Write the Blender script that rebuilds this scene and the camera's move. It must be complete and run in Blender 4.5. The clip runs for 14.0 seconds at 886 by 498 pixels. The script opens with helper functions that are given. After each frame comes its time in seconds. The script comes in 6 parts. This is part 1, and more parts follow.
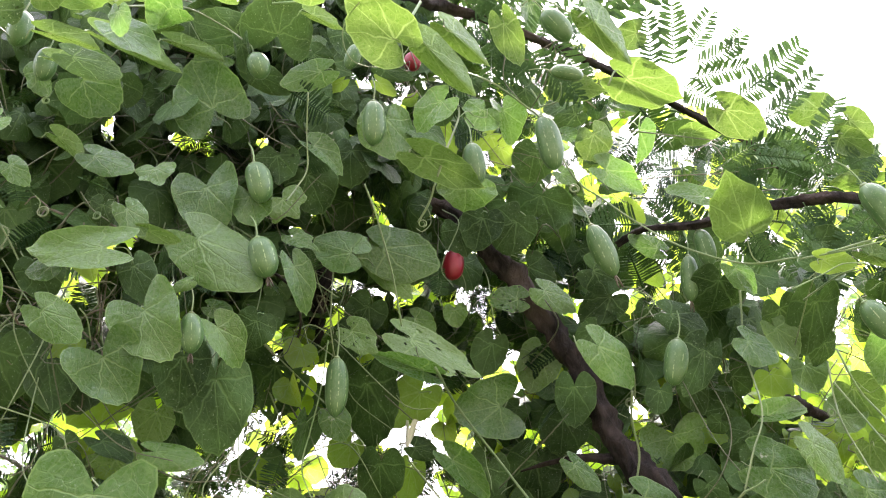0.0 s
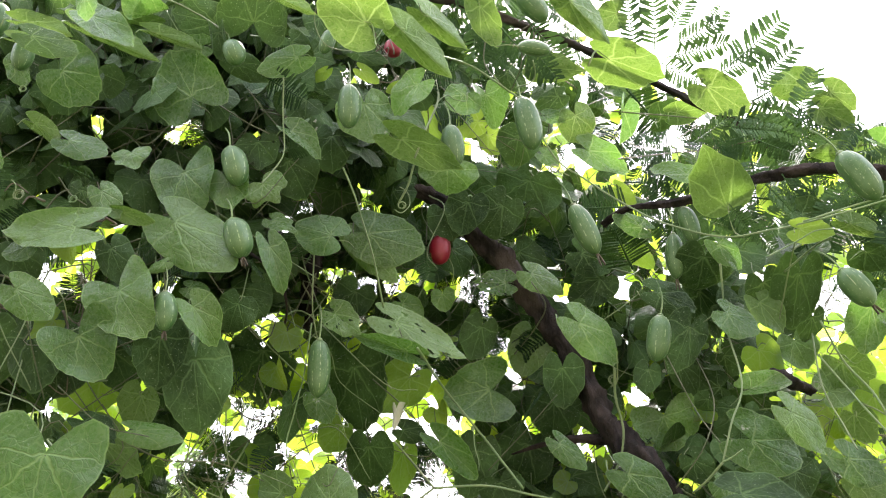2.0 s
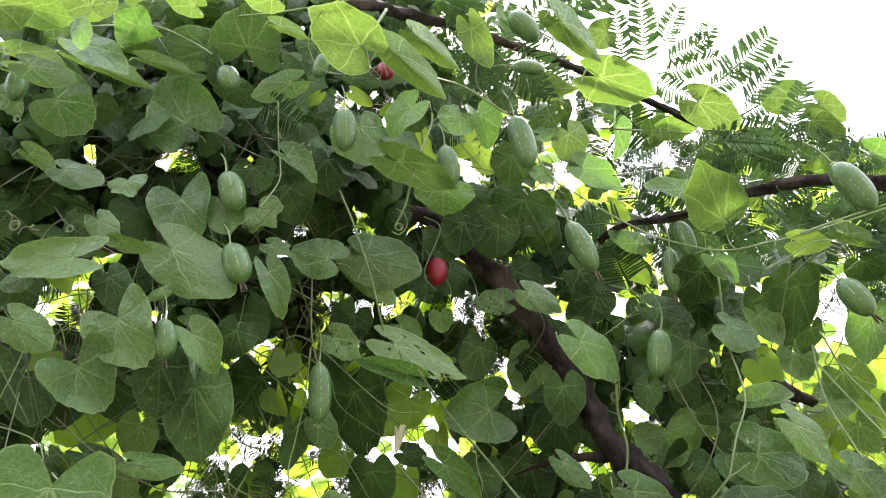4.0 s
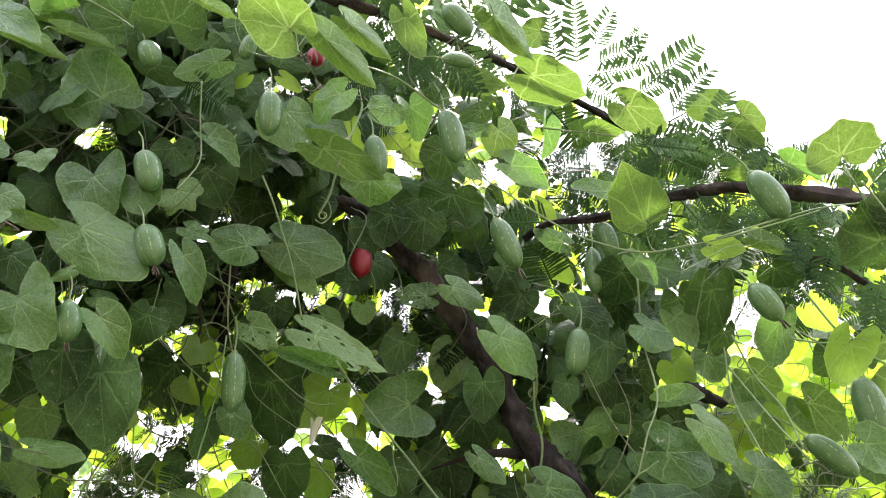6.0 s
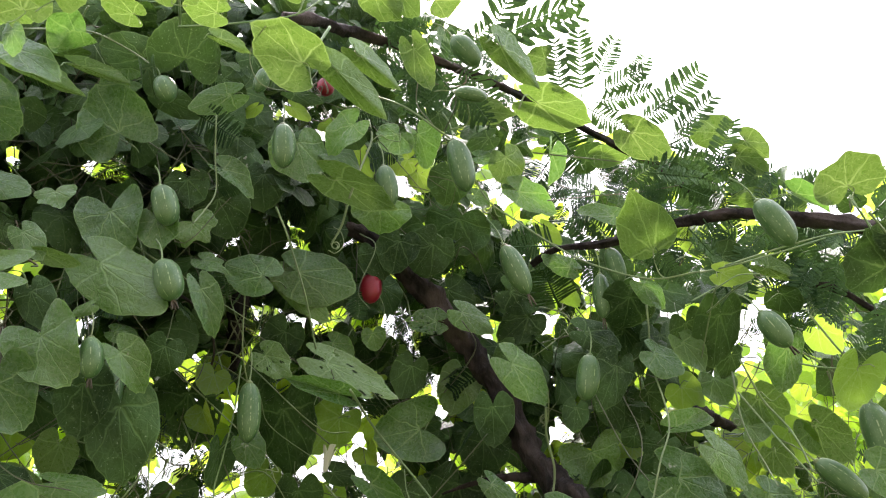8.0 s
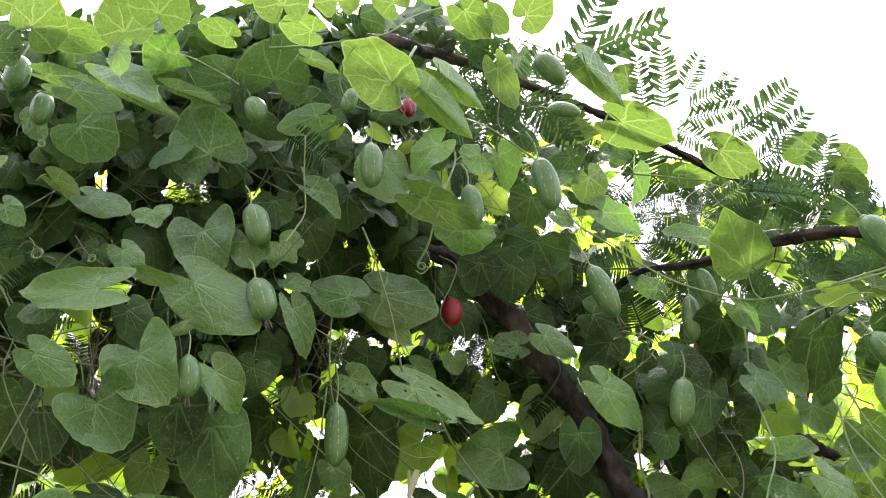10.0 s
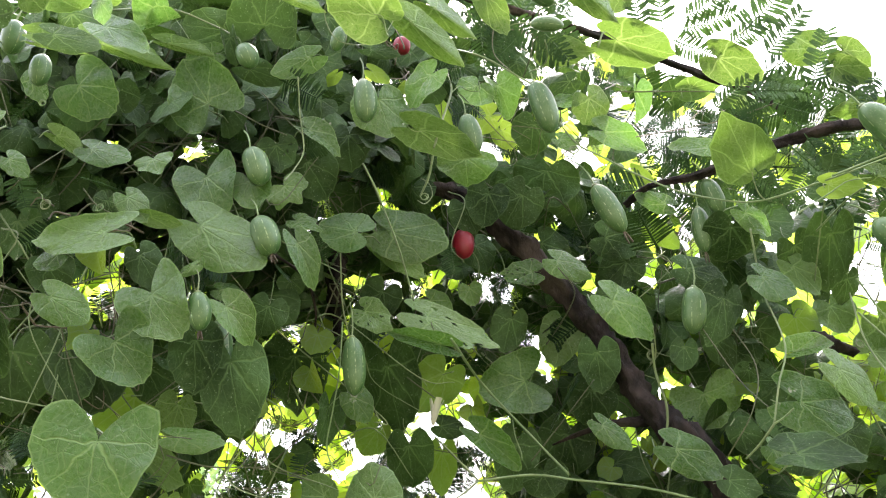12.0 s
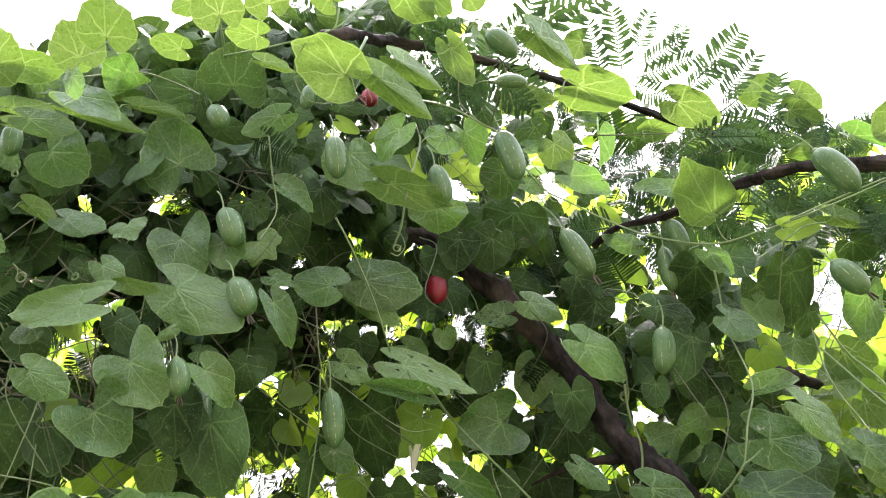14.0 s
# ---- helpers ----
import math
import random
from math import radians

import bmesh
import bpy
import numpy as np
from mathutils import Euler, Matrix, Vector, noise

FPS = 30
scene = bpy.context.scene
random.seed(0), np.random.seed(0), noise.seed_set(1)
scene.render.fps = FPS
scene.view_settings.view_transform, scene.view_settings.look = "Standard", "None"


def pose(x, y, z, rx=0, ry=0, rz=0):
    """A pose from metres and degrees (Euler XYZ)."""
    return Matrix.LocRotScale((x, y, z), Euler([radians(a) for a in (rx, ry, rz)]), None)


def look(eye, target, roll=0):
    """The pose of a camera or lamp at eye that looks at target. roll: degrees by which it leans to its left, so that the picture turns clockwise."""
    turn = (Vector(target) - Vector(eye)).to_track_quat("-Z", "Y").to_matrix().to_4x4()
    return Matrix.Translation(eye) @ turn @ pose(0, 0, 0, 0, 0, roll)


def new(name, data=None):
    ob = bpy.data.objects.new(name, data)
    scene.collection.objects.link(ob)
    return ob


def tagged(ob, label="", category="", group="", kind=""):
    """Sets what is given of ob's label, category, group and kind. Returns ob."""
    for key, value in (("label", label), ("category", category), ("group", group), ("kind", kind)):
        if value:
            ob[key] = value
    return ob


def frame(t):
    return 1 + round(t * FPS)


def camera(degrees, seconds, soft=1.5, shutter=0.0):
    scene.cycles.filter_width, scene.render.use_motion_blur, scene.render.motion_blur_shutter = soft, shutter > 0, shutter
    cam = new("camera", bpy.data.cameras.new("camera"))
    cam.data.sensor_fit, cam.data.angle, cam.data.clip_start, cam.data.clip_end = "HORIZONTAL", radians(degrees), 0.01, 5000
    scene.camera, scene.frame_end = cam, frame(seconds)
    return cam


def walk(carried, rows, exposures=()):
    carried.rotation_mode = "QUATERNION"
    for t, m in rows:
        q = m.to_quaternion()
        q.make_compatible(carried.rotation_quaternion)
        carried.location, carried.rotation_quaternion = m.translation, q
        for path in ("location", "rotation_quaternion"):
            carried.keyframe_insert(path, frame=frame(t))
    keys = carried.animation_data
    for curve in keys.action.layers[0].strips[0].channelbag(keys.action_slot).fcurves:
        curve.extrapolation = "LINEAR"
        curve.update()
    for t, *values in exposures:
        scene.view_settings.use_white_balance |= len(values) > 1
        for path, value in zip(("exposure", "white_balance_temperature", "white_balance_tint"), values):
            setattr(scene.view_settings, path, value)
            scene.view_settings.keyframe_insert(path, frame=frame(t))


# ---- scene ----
cam = camera(57.6, 14.0, soft=1.15)
METRES, EYE, TILT, LEAN, TURN = 0.72, 1.55, 22.0, 0.0, 0.0
ROWS = [
    (0.0, 0.0, 0.0, 0.0, 0.0, 0.0, -0.0),
    (0.5, 0.0509, -0.0284, 0.0096, 1.63, 1.11, 1.57),
    (1.0, 0.0616, -0.0244, -0.0248, 2.0, 0.71, 1.68),
    (1.5, 0.075, -0.0056, -0.0458, 1.78, 0.15, 1.41),
    (2.0, 0.084, -0.009, -0.0507, 1.87, 0.6, 1.3),
    (2.5, 0.0861, -0.009, -0.0434, 2.45, 2.11, 2.37),
    (5.0, 0.0547, 0.0044, -0.065, -0.39, 1.97, 2.27),
    (5.5, 0.0556, 0.011, -0.0715, -1.52, 1.67, 1.56),
    (6.0, 0.0855, 0.005, -0.0574, -3.65, 1.64, 0.62),
    (6.5, 0.0742, -0.0007, -0.0527, -4.82, 1.93, 0.18),
    (7.0, 0.0565, -0.015, -0.0246, -5.47, 2.48, -0.22),
    (7.5, 0.0514, -0.0155, -0.0235, -4.89, 2.38, 0.36),
    (10.0, -0.0218, 0.019, -0.0418, -0.85, 4.68, 1.14),
    (10.5, -0.2097, 0.0178, -0.0242, 0.91, 5.53, -0.2),
    (11.0, -0.2273, 0.0261, -0.0091, 1.83, 5.33, 0.5),
    (11.5, -0.0883, 0.0165, -0.0307, 2.43, 4.7, 4.02),
    (12.0, 0.0462, 0.0014, -0.117, 2.57, 2.57, 5.73),
    (12.5, 0.0436, -0.0008, -0.109, 2.05, 2.15, 5.86),
    (13.0, 0.0491, 0.0013, -0.0954, 1.23, 2.21, 6.27),
    (13.5, 0.0474, -0.0233, -0.0654, 0.93, 3.22, 7.23),
    (14.0, 0.0491, -0.0279, -0.0635, 0.59, 3.76, 7.76),
]
LIFT = 1.03
EXPOSURES = [(t, e + LIFT, k - 200, m + 9) for t, e, k, m in [(0.0, 2.23, 6500, 17), (0.5, 2.11, 6500, 16), (1.0, 2.05, 6500, 13), (2.5, 2.05, 6500, 12), (5.0, 1.97, 6500, 11), (7.0, 1.73, 6500, 11), (7.5, 1.59, 6500, 11), (10.0, 1.83, 6500, 12), (10.5, 1.63, 6500, 12), (11.0, 1.75, 6500, 12), (11.5, 1.84, 6500, 12), (12.0, 2.13, 6500, 11), (13.0, 2.12, 6500, 11), (14.0, 2.02, 6500, 13)]]
walk(cam, [(t, pose(0, 0, EYE, TILT, LEAN, TURN) @ pose(METRES * x, METRES * y, METRES * z, 90 + pitch, roll, yaw)) for t, x, y, z, yaw, pitch, roll in ROWS], EXPOSURES)

# ---- daylight: a bright hazy sky and a veiled sun high behind the vine ----
SUN_UP, SUN_ROUND = 54.0, 6.0
world = bpy.data.worlds.new("sky")
scene.world = world
world.use_nodes = True
wn = world.node_tree
sky = wn.nodes.new("ShaderNodeTexSky")
sky.sky_type, sky.sun_disc = "NISHITA", False
sky.sun_elevation, sky.sun_rotation = radians(SUN_UP), radians(SUN_ROUND)
sky.air_density, sky.dust_density, sky.ozone_density = 1.0, 6.0, 1.0
hazy = wn.nodes.new("ShaderNodeMix")
hazy.data_type, hazy.blend_type = "RGBA", "MIX"
hazy.inputs[0].default_value = 0.45
hazy.inputs[7].default_value = (13.0, 13.2, 13.4, 1)
wn.links.new(sky.outputs[0], hazy.inputs[6])
wn.links.new(hazy.outputs[2], wn.nodes["Background"].inputs[0])
wn.nodes["Background"].inputs[1].default_value = 0.075
sun = new("sun", bpy.data.lights.new("sun", "SUN"))
sun.data.energy, sun.data.angle, sun.data.color = 2.6, radians(8), (1.0, 0.96, 0.88)
sun.matrix_world = look((0, 0, 0), (-math.sin(radians(SUN_ROUND)) * math.cos(radians(SUN_UP)), -math.cos(radians(SUN_ROUND)) * math.cos(radians(SUN_UP)), -math.sin(radians(SUN_UP))))


# ---- materials ----
class Graph:
    """A few short ways to wire a node material."""

    def __init__(self, name):
        self.mat = bpy.data.materials.new(name)
        self.mat.use_nodes = True
        self.tree = self.mat.node_tree
        self.tree.nodes.clear()
        self.out = self.tree.nodes.new("ShaderNodeOutputMaterial")

    def node(self, kind):
        return self.tree.nodes.new(kind)

    def edges(self, where, scale):
        """Distance to the edges of small cells."""
        n = self.node("ShaderNodeTexVoronoi")
        n.feature = "DISTANCE_TO_EDGE"
        self.put(n.inputs["Vector"], where)
        n.inputs["Scale"].default_value = scale
        return n.outputs[0]

    def times_plus(self, a, b, c):
        n = self.node("ShaderNodeVectorMath")
        n.operation = "MULTIPLY_ADD"
        self.put(n.inputs[0], a), self.put(n.inputs[1], b), self.put(n.inputs[2], c)
        return n.outputs[0]

    def put(self, socket, value):
        if isinstance(value, bpy.types.NodeSocket):
            self.tree.links.new(value, socket)
        else:
            socket.default_value = value

    def math(self, op, a, b=0.0, c=0.0):
        n = self.node("ShaderNodeMath")
        n.operation = op
        for s, v in zip(n.inputs, (a, b, c)):
            self.put(s, v)
        return n.outputs[0]

    def step(self, x, lo, hi, to_lo=0.0, to_hi=1.0):
        n = self.node("ShaderNodeMapRange")
        n.interpolation_type = "SMOOTHSTEP"
        for s, v in zip(n.inputs, (x, lo, hi, to_lo, to_hi)):
            self.put(s, v)
        return n.outputs[0]

    def mix(self, f, a, b, how="MIX"):
        n = self.node("ShaderNodeMix")
        n.data_type, n.blend_type = "RGBA", how
        self.put(n.inputs[0], f), self.put(n.inputs[6], a), self.put(n.inputs[7], b)
        return n.outputs[2]

    def noise(self, where, scale, detail=3.0, rough=0.55):
        n = self.node("ShaderNodeTexNoise")
        self.put(n.inputs["Vector"], where)
        n.inputs["Scale"].default_value, n.inputs["Detail"].default_value, n.inputs["Roughness"].default_value = scale, detail, rough
        return n.outputs[0]

    def bump(self, height, strength, distance):
        n = self.node("ShaderNodeBump")
        self.put(n.inputs["Height"], height)
        n.inputs["Strength"].default_value, n.inputs["Distance"].default_value = strength, distance
        return n.outputs[0]

    def gloss(self, colour, rough, normal=None, level=0.5):
        n = self.node("ShaderNodeBsdfPrincipled")
        self.put(n.inputs["Base Color"], colour), self.put(n.inputs["Roughness"], rough)
        self.put(n.inputs["Specular IOR Level"], level)
        if normal:
            self.put(n.inputs["Normal"], normal)
        return n.outputs[0]

    def done(self, shader):
        self.tree.links.new(shader, self.out.inputs[0])
        return self.mat


def leaf_material(name, deep, fresh, through_colour, let_through, islands=False, veins=0.42, gloss=0.31, shine=0.4):
    """A thin leaf: pale palmate veins on a mottled blade that lets light through."""
    g = Graph(name)
    uv_node = g.node("ShaderNodeUVMap")
    uv_node.uv_map = "UVMap"
    uv = uv_node.outputs[0]
    geo = g.node("ShaderNodeNewGeometry")
    chance = geo.outputs["Random Per Island"] if islands else g.node("ShaderNodeObjectInfo").outputs["Random"]
    place = geo.outputs["Position"]
    colour = g.mix(g.math("POWER", chance, 1.6), deep, fresh)
    broad = g.noise(place, 14.0, 2.0)
    colour = g.mix(g.step(broad, 0.35, 0.7), colour, g.mix(0.5, colour, (0.075, 0.155, 0.042, 1)))
    fine = g.noise(place, 260.0, 3.0)
    lit = through_colour
    height = fine
    if veins:
        flat = g.times_plus(uv, (2, 2, 0), (-1, -1, 0))
        wob = g.node("ShaderNodeTexNoise")
        g.put(wob.inputs["Vector"], flat)
        wob.inputs["Scale"].default_value = 2.2
        bent = g.times_plus(wob.outputs["Color"], (0.30, 0.30, 0.0), flat)
        xyz = g.node("ShaderNodeSeparateXYZ")
        g.put(xyz.inputs[0], bent)
        x, y = g.math("ABSOLUTE", g.math("SUBTRACT", xyz.outputs[0], 0.15)), g.math("SUBTRACT", xyz.outputs[1], 0.15)
        best = None
        for angle in (0.0, 42.0, 92.0):
            s, c = math.sin(radians(angle)), math.cos(radians(angle))
            off = g.math("ABSOLUTE", g.math("SUBTRACT", g.math("MULTIPLY", x, c), g.math("MULTIPLY", y, s)))
            along = g.math("ADD", g.math("MULTIPLY", x, s), g.math("MULTIPLY", y, c))
            off = g.math("ADD", off, g.math("MULTIPLY", g.math("LESS_THAN", along, 0.0), 9.0))
            off = g.math("ADD", off, g.math("MULTIPLY", g.math("MAXIMUM", along, 0.0), 0.012))
            best = off if best is None else g.math("MINIMUM", best, off)
        main = g.step(best, 0.006, 0.034, 1.0, 0.0)
        rib = g.math("FRACT", g.math("MULTIPLY", g.math("SUBTRACT", y, g.math("MULTIPLY", x, 0.75)), 3.4))
        rib = g.step(g.math("ABSOLUTE", g.math("SUBTRACT", rib, 0.5)), 0.0, 0.05, 0.35, 0.0)
        net = g.math("MAXIMUM", rib, g.step(g.edges(bent, 4.6), 0.0, 0.08, 0.34, 0.0))
        web = g.step(g.edges(bent, 14.0), 0.0, 0.09, 0.09, 0.0)
        vein = g.math("MAXIMUM", g.math("MAXIMUM", main, net), web)
        if not islands:
            rim = g.node("ShaderNodeUVMap")
            rim.uv_map = "Rim"
            edge = g.node("ShaderNodeSeparateXYZ")
            g.put(edge.inputs[0], rim.outputs[0])
            vein = g.math("MAXIMUM", vein, g.step(edge.outputs[0], 0.955, 0.985, 0.0, 0.8))
        colour = g.mix(g.math("MULTIPLY", vein, veins), colour, (0.22, 0.36, 0.13, 1))
        lit = g.mix(g.math("MULTIPLY", vein, 0.45), through_colour, (0.55, 0.68, 0.22, 1))
        height = g.math("ADD", g.math("MULTIPLY", fine, 0.25), g.math("ADD", g.math("MULTIPLY", vein, -0.28), g.math("MULTIPLY", g.noise(place, 60.0, 2.0), 1.3)))
    blotch = g.noise(place, 45.0, 4.0, 0.7)
    colour = g.mix(g.step(blotch, 0.60, 0.72, 0.0, 0.35), colour, (0.13, 0.19, 0.08, 1))
    withered = g.noise(place, 26.0, 4.0, 0.6)
    colour = g.mix(g.step(withered, 0.715, 0.735, 0.0, 0.8), colour, (0.36, 0.37, 0.27, 1))
    speck = g.noise(place, 420.0, 1.0)
    colour = g.mix(g.step(speck, 0.69, 0.74, 0.0, 0.45), colour, (0.30, 0.38, 0.24, 1))
    lit = g.mix(chance, lit, g.mix(1.0, lit, (0.75, 0.85, 0.6, 1), "MULTIPLY"))
    bump = g.bump(height, 0.5, 0.005)
    face = g.gloss(colour, g.step(fine, 0.3, 0.7, gloss - 0.07, gloss + 0.12), bump, shine)
    thin = g.node("ShaderNodeBsdfTranslucent")
    g.put(thin.inputs[0], lit)
    both = g.node("ShaderNodeMixShader")
    g.put(both.inputs[0], g.step(g.math("FRACT", g.math("MULTIPLY", chance, 7.3)), 0.0, 1.0, let_through * 0.65, let_through * 1.3))
    g.put(both.inputs[1], face), g.put(both.inputs[2], thin.outputs[0])
    return g.done(both.outputs[0])


def gourd_material(name, skin, pale, ripe=False):
    """Smooth waxy skin with broken pale lengthwise streaks."""
    g = Graph(name)
    at = g.node("ShaderNodeTexCoord").outputs["Object"]
    xyz = g.node("ShaderNodeSeparateXYZ")
    g.put(xyz.inputs[0], at)
    chance = g.node("ShaderNodeObjectInfo").outputs["Random"]
    turn = g.math("ARCTAN2", xyz.outputs[0], xyz.outputs[1])
    wave = g.math("COSINE", g.math("MULTIPLY", turn, 9.0))
    spots = g.node("ShaderNodeTexNoise")
    spots.noise_dimensions = "4D"
    stretch = g.node("ShaderNodeMapping")
    stretch.inputs["Scale"].default_value = (3.0, 3.0, 9.0)
    g.put(stretch.inputs[0], at), g.put(spots.inputs["Vector"], stretch.outputs[0]), g.put(spots.inputs["W"], g.math("MULTIPLY", chance, 30.0))
    spots.inputs["Scale"].default_value, spots.inputs["Detail"].default_value = 1.6, 2.0
    streak = g.math("MULTIPLY", g.step(wave, 0.91, 0.99), g.step(spots.outputs[0], 0.49, 0.57))
    soft = g.noise(at, 2.2, 3.0)
    colour = g.mix(g.step(soft, 0.3, 0.7), skin, g.mix(0.13, skin, pale))
    colour = g.mix(g.math("MULTIPLY", streak, 0.15 if ripe else 0.5), colour, pale)
    fleck = g.noise(at, 38.0, 2.0)
    colour = g.mix(g.step(fleck, 0.62, 0.7, 0.0, 0.25), colour, pale)
    n = g.node("ShaderNodeBsdfPrincipled")
    g.put(n.inputs["Base Color"], colour), g.put(n.inputs["Normal"], g.bump(fleck, 0.12, 0.001))
    n.inputs["Roughness"].default_value = 0.38
    n.inputs["Subsurface Weight"].default_value = 0.12
    n.inputs["Subsurface Radius"].default_value = (0.006, 0.008, 0.003)
    return g.done(n.outputs[0])


def bark_material(name, dark, light, scale=60.0):
    g = Graph(name)
    place = g.node("ShaderNodeNewGeometry").outputs["Position"]
    long_grain = g.node("ShaderNodeMapping")
    long_grain.inputs["Scale"].default_value = (1.0, 1.0, 0.35)
    g.put(long_grain.inputs[0], place)
    rough = g.noise(long_grain.outputs[0], scale, 6.0, 0.65)
    patch = g.noise(place, scale * 0.16, 3.0)
    colour = g.mix(g.step(rough, 0.35, 0.7), dark, light)
    colour = g.mix(g.step(patch, 0.45, 0.7, 0.0, 0.6), colour, g.mix(0.5, light, (0.17, 0.13, 0.11, 1)))
    return g.done(g.gloss(colour, 0.85, g.bump(rough, 1.0, 0.007), 0.2))


def stem_material(name, a, b):
    g = Graph(name)
    place = g.node("ShaderNodeNewGeometry").outputs["Position"]
    patch = g.noise(place, 40.0, 3.0)
    fine = g.noise(place, 700.0, 2.0)
    chance = g.node("ShaderNodeObjectInfo").outputs["Random"]
    colour = g.mix(g.step(patch, 0.35, 0.65), a, b)
    colour = g.mix(g.math("MULTIPLY", chance, 0.4), colour, (0.12, 0.10, 0.06, 1))
    return g.done(g.gloss(colour, 0.5, g.bump(fine, 0.3, 0.0006)))


LEAF = leaf_material("vine_leaf", (0.027, 0.075, 0.017, 1), (0.105, 0.192, 0.045, 1), (0.18, 0.38, 0.05, 1), 0.26, gloss=0.28, shine=0.45)
# dark copy of the vine leaf, with the shade of the second layer painted in
LEAF_SHADE_TONE = leaf_material("shade_tone_leaf", (0.013, 0.031, 0.010, 1), (0.031, 0.062, 0.019, 1), (0.13, 0.26, 0.04, 1), 0.06, veins=0.2, gloss=0.45, shine=0.14)
# two brighter copies of the vine leaf, lit and strongly backlit by colour
LEAF_LIT_TONE = leaf_material("lit_tone_leaf", (0.060, 0.130, 0.030, 1), (0.120, 0.205, 0.060, 1), (0.17, 0.28, 0.035, 1), 0.19)
LEAF_BACKLIT_TONE = leaf_material("backlit_tone_leaf", (0.10, 0.20, 0.040, 1), (0.14, 0.26, 0.05, 1), (0.42, 0.62, 0.06, 1), 0.52)
# darker, duller copy of the leaf: the thicket's shade is put into its colour
LEAF_MASS_SHADE = leaf_material("shade_tone_leaf_mass", (0.015, 0.037, 0.011, 1), (0.042, 0.084, 0.024, 1), (0.15, 0.29, 0.04, 1), 0.09, islands=True, veins=0.2, gloss=0.45, shine=0.15)
# yellow-green copy of the leaf with light from behind put into its colour
LEAF_MASS_SUNLIT = leaf_material("sunlit_tone_leaf_mass", (0.09, 0.16, 0.03, 1), (0.14, 0.22, 0.04, 1), (0.52, 0.70, 0.05, 1), 0.64, islands=True)
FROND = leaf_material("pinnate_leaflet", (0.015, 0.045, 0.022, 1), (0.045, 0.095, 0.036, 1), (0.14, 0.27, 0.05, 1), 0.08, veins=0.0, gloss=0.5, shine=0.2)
# darker leaflet copy: shade and silhouette against the sky are put into the colour
FROND_MASS_SHADE = leaf_material("shade_tone_leaflet_mass", (0.011, 0.030, 0.015, 1), (0.026, 0.058, 0.024, 1), (0.12, 0.24, 0.03, 1), 0.05, islands=True, veins=0.0, gloss=0.5, shine=0.1)
FAR_LEAF = leaf_material("far_leaf", (0.027, 0.075, 0.017, 1), (0.105, 0.192, 0.045, 1), (0.18, 0.38, 0.05, 1), 0.26, gloss=0.28, shine=0.45)
SKIN = gourd_material("gourd_skin", (0.040, 0.105, 0.027, 1), (0.42, 0.52, 0.28, 1))
SKIN_RIPE = gourd_material("ripe_gourd_skin", (0.19, 0.006, 0.018, 1), (0.40, 0.04, 0.05, 1), True)
BARK = bark_material("bark", (0.007, 0.0055, 0.005, 1), (0.034, 0.027, 0.024, 1))
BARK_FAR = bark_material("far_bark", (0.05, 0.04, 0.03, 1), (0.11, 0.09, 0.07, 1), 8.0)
STEM = stem_material("green_stem", (0.11, 0.19, 0.07, 1), (0.17, 0.25, 0.10, 1))
STEM_OLD = stem_material("old_stem", (0.055, 0.075, 0.03, 1), (0.09, 0.10, 0.05, 1))
TWIG_DRY = stem_material("dry_twig", (0.055, 0.042, 0.024, 1), (0.11, 0.085, 0.05, 1))
FLOWER_DRY = stem_material("withered_flower", (0.020, 0.014, 0.007, 1), (0.062, 0.044, 0.024, 1))
FLOWER = stem_material("white_flower", (0.75, 0.76, 0.68, 1), (0.62, 0.66, 0.50, 1))


def ground_material():
    g = Graph("grass_ground")
    place = g.node("ShaderNodeNewGeometry").outputs["Position"]
    a, b = g.noise(place, 0.35, 5.0), g.noise(place, 9.0, 5.0)
    colour = g.mix(g.step(a, 0.4, 0.65), (0.07, 0.10, 0.035, 1), (0.15, 0.12, 0.075, 1))
    colour = g.mix(g.step(b, 0.35, 0.7, 0.0, 0.6), colour, (0.05, 0.075, 0.025, 1))
    return g.done(g.gloss(colour, 0.9, g.bump(b, 0.8, 0.03), 0.2))


GROUND = ground_material()
# tone of the added unseen wall, set by how much light it should bounce
WALL = bark_material("light_block_plaster", (0.17, 0.16, 0.14, 1), (0.25, 0.235, 0.21, 1), 6.0)


# ---- mesh helpers ----
def mesh_of(name, verts, faces, material, uvs=None, smooth=True, rim=None):
    me = bpy.data.meshes.new(name)
    me.from_pydata(verts, [], faces)
    if uvs is not None:
        layer = me.uv_layers.new(name="UVMap")
        idx = np.empty(len(me.loops), dtype=np.int32)
        me.loops.foreach_get("vertex_index", idx)
        layer.data.foreach_set("uv", np.asarray(uvs, dtype=np.float32)[idx].ravel())
        if rim is not None:
            edge = me.uv_layers.new(name="Rim")
            flat = np.repeat(np.asarray(rim, dtype=np.float32)[:, None], 2, axis=1)
            edge.data.foreach_set("uv", flat[idx].ravel())
    if smooth:
        me.polygons.foreach_set("use_smooth", [True] * len(me.polygons))
    me.materials.append(material)
    me.update()
    return me


def under(ob, parent):
    ob.parent = parent
    return ob


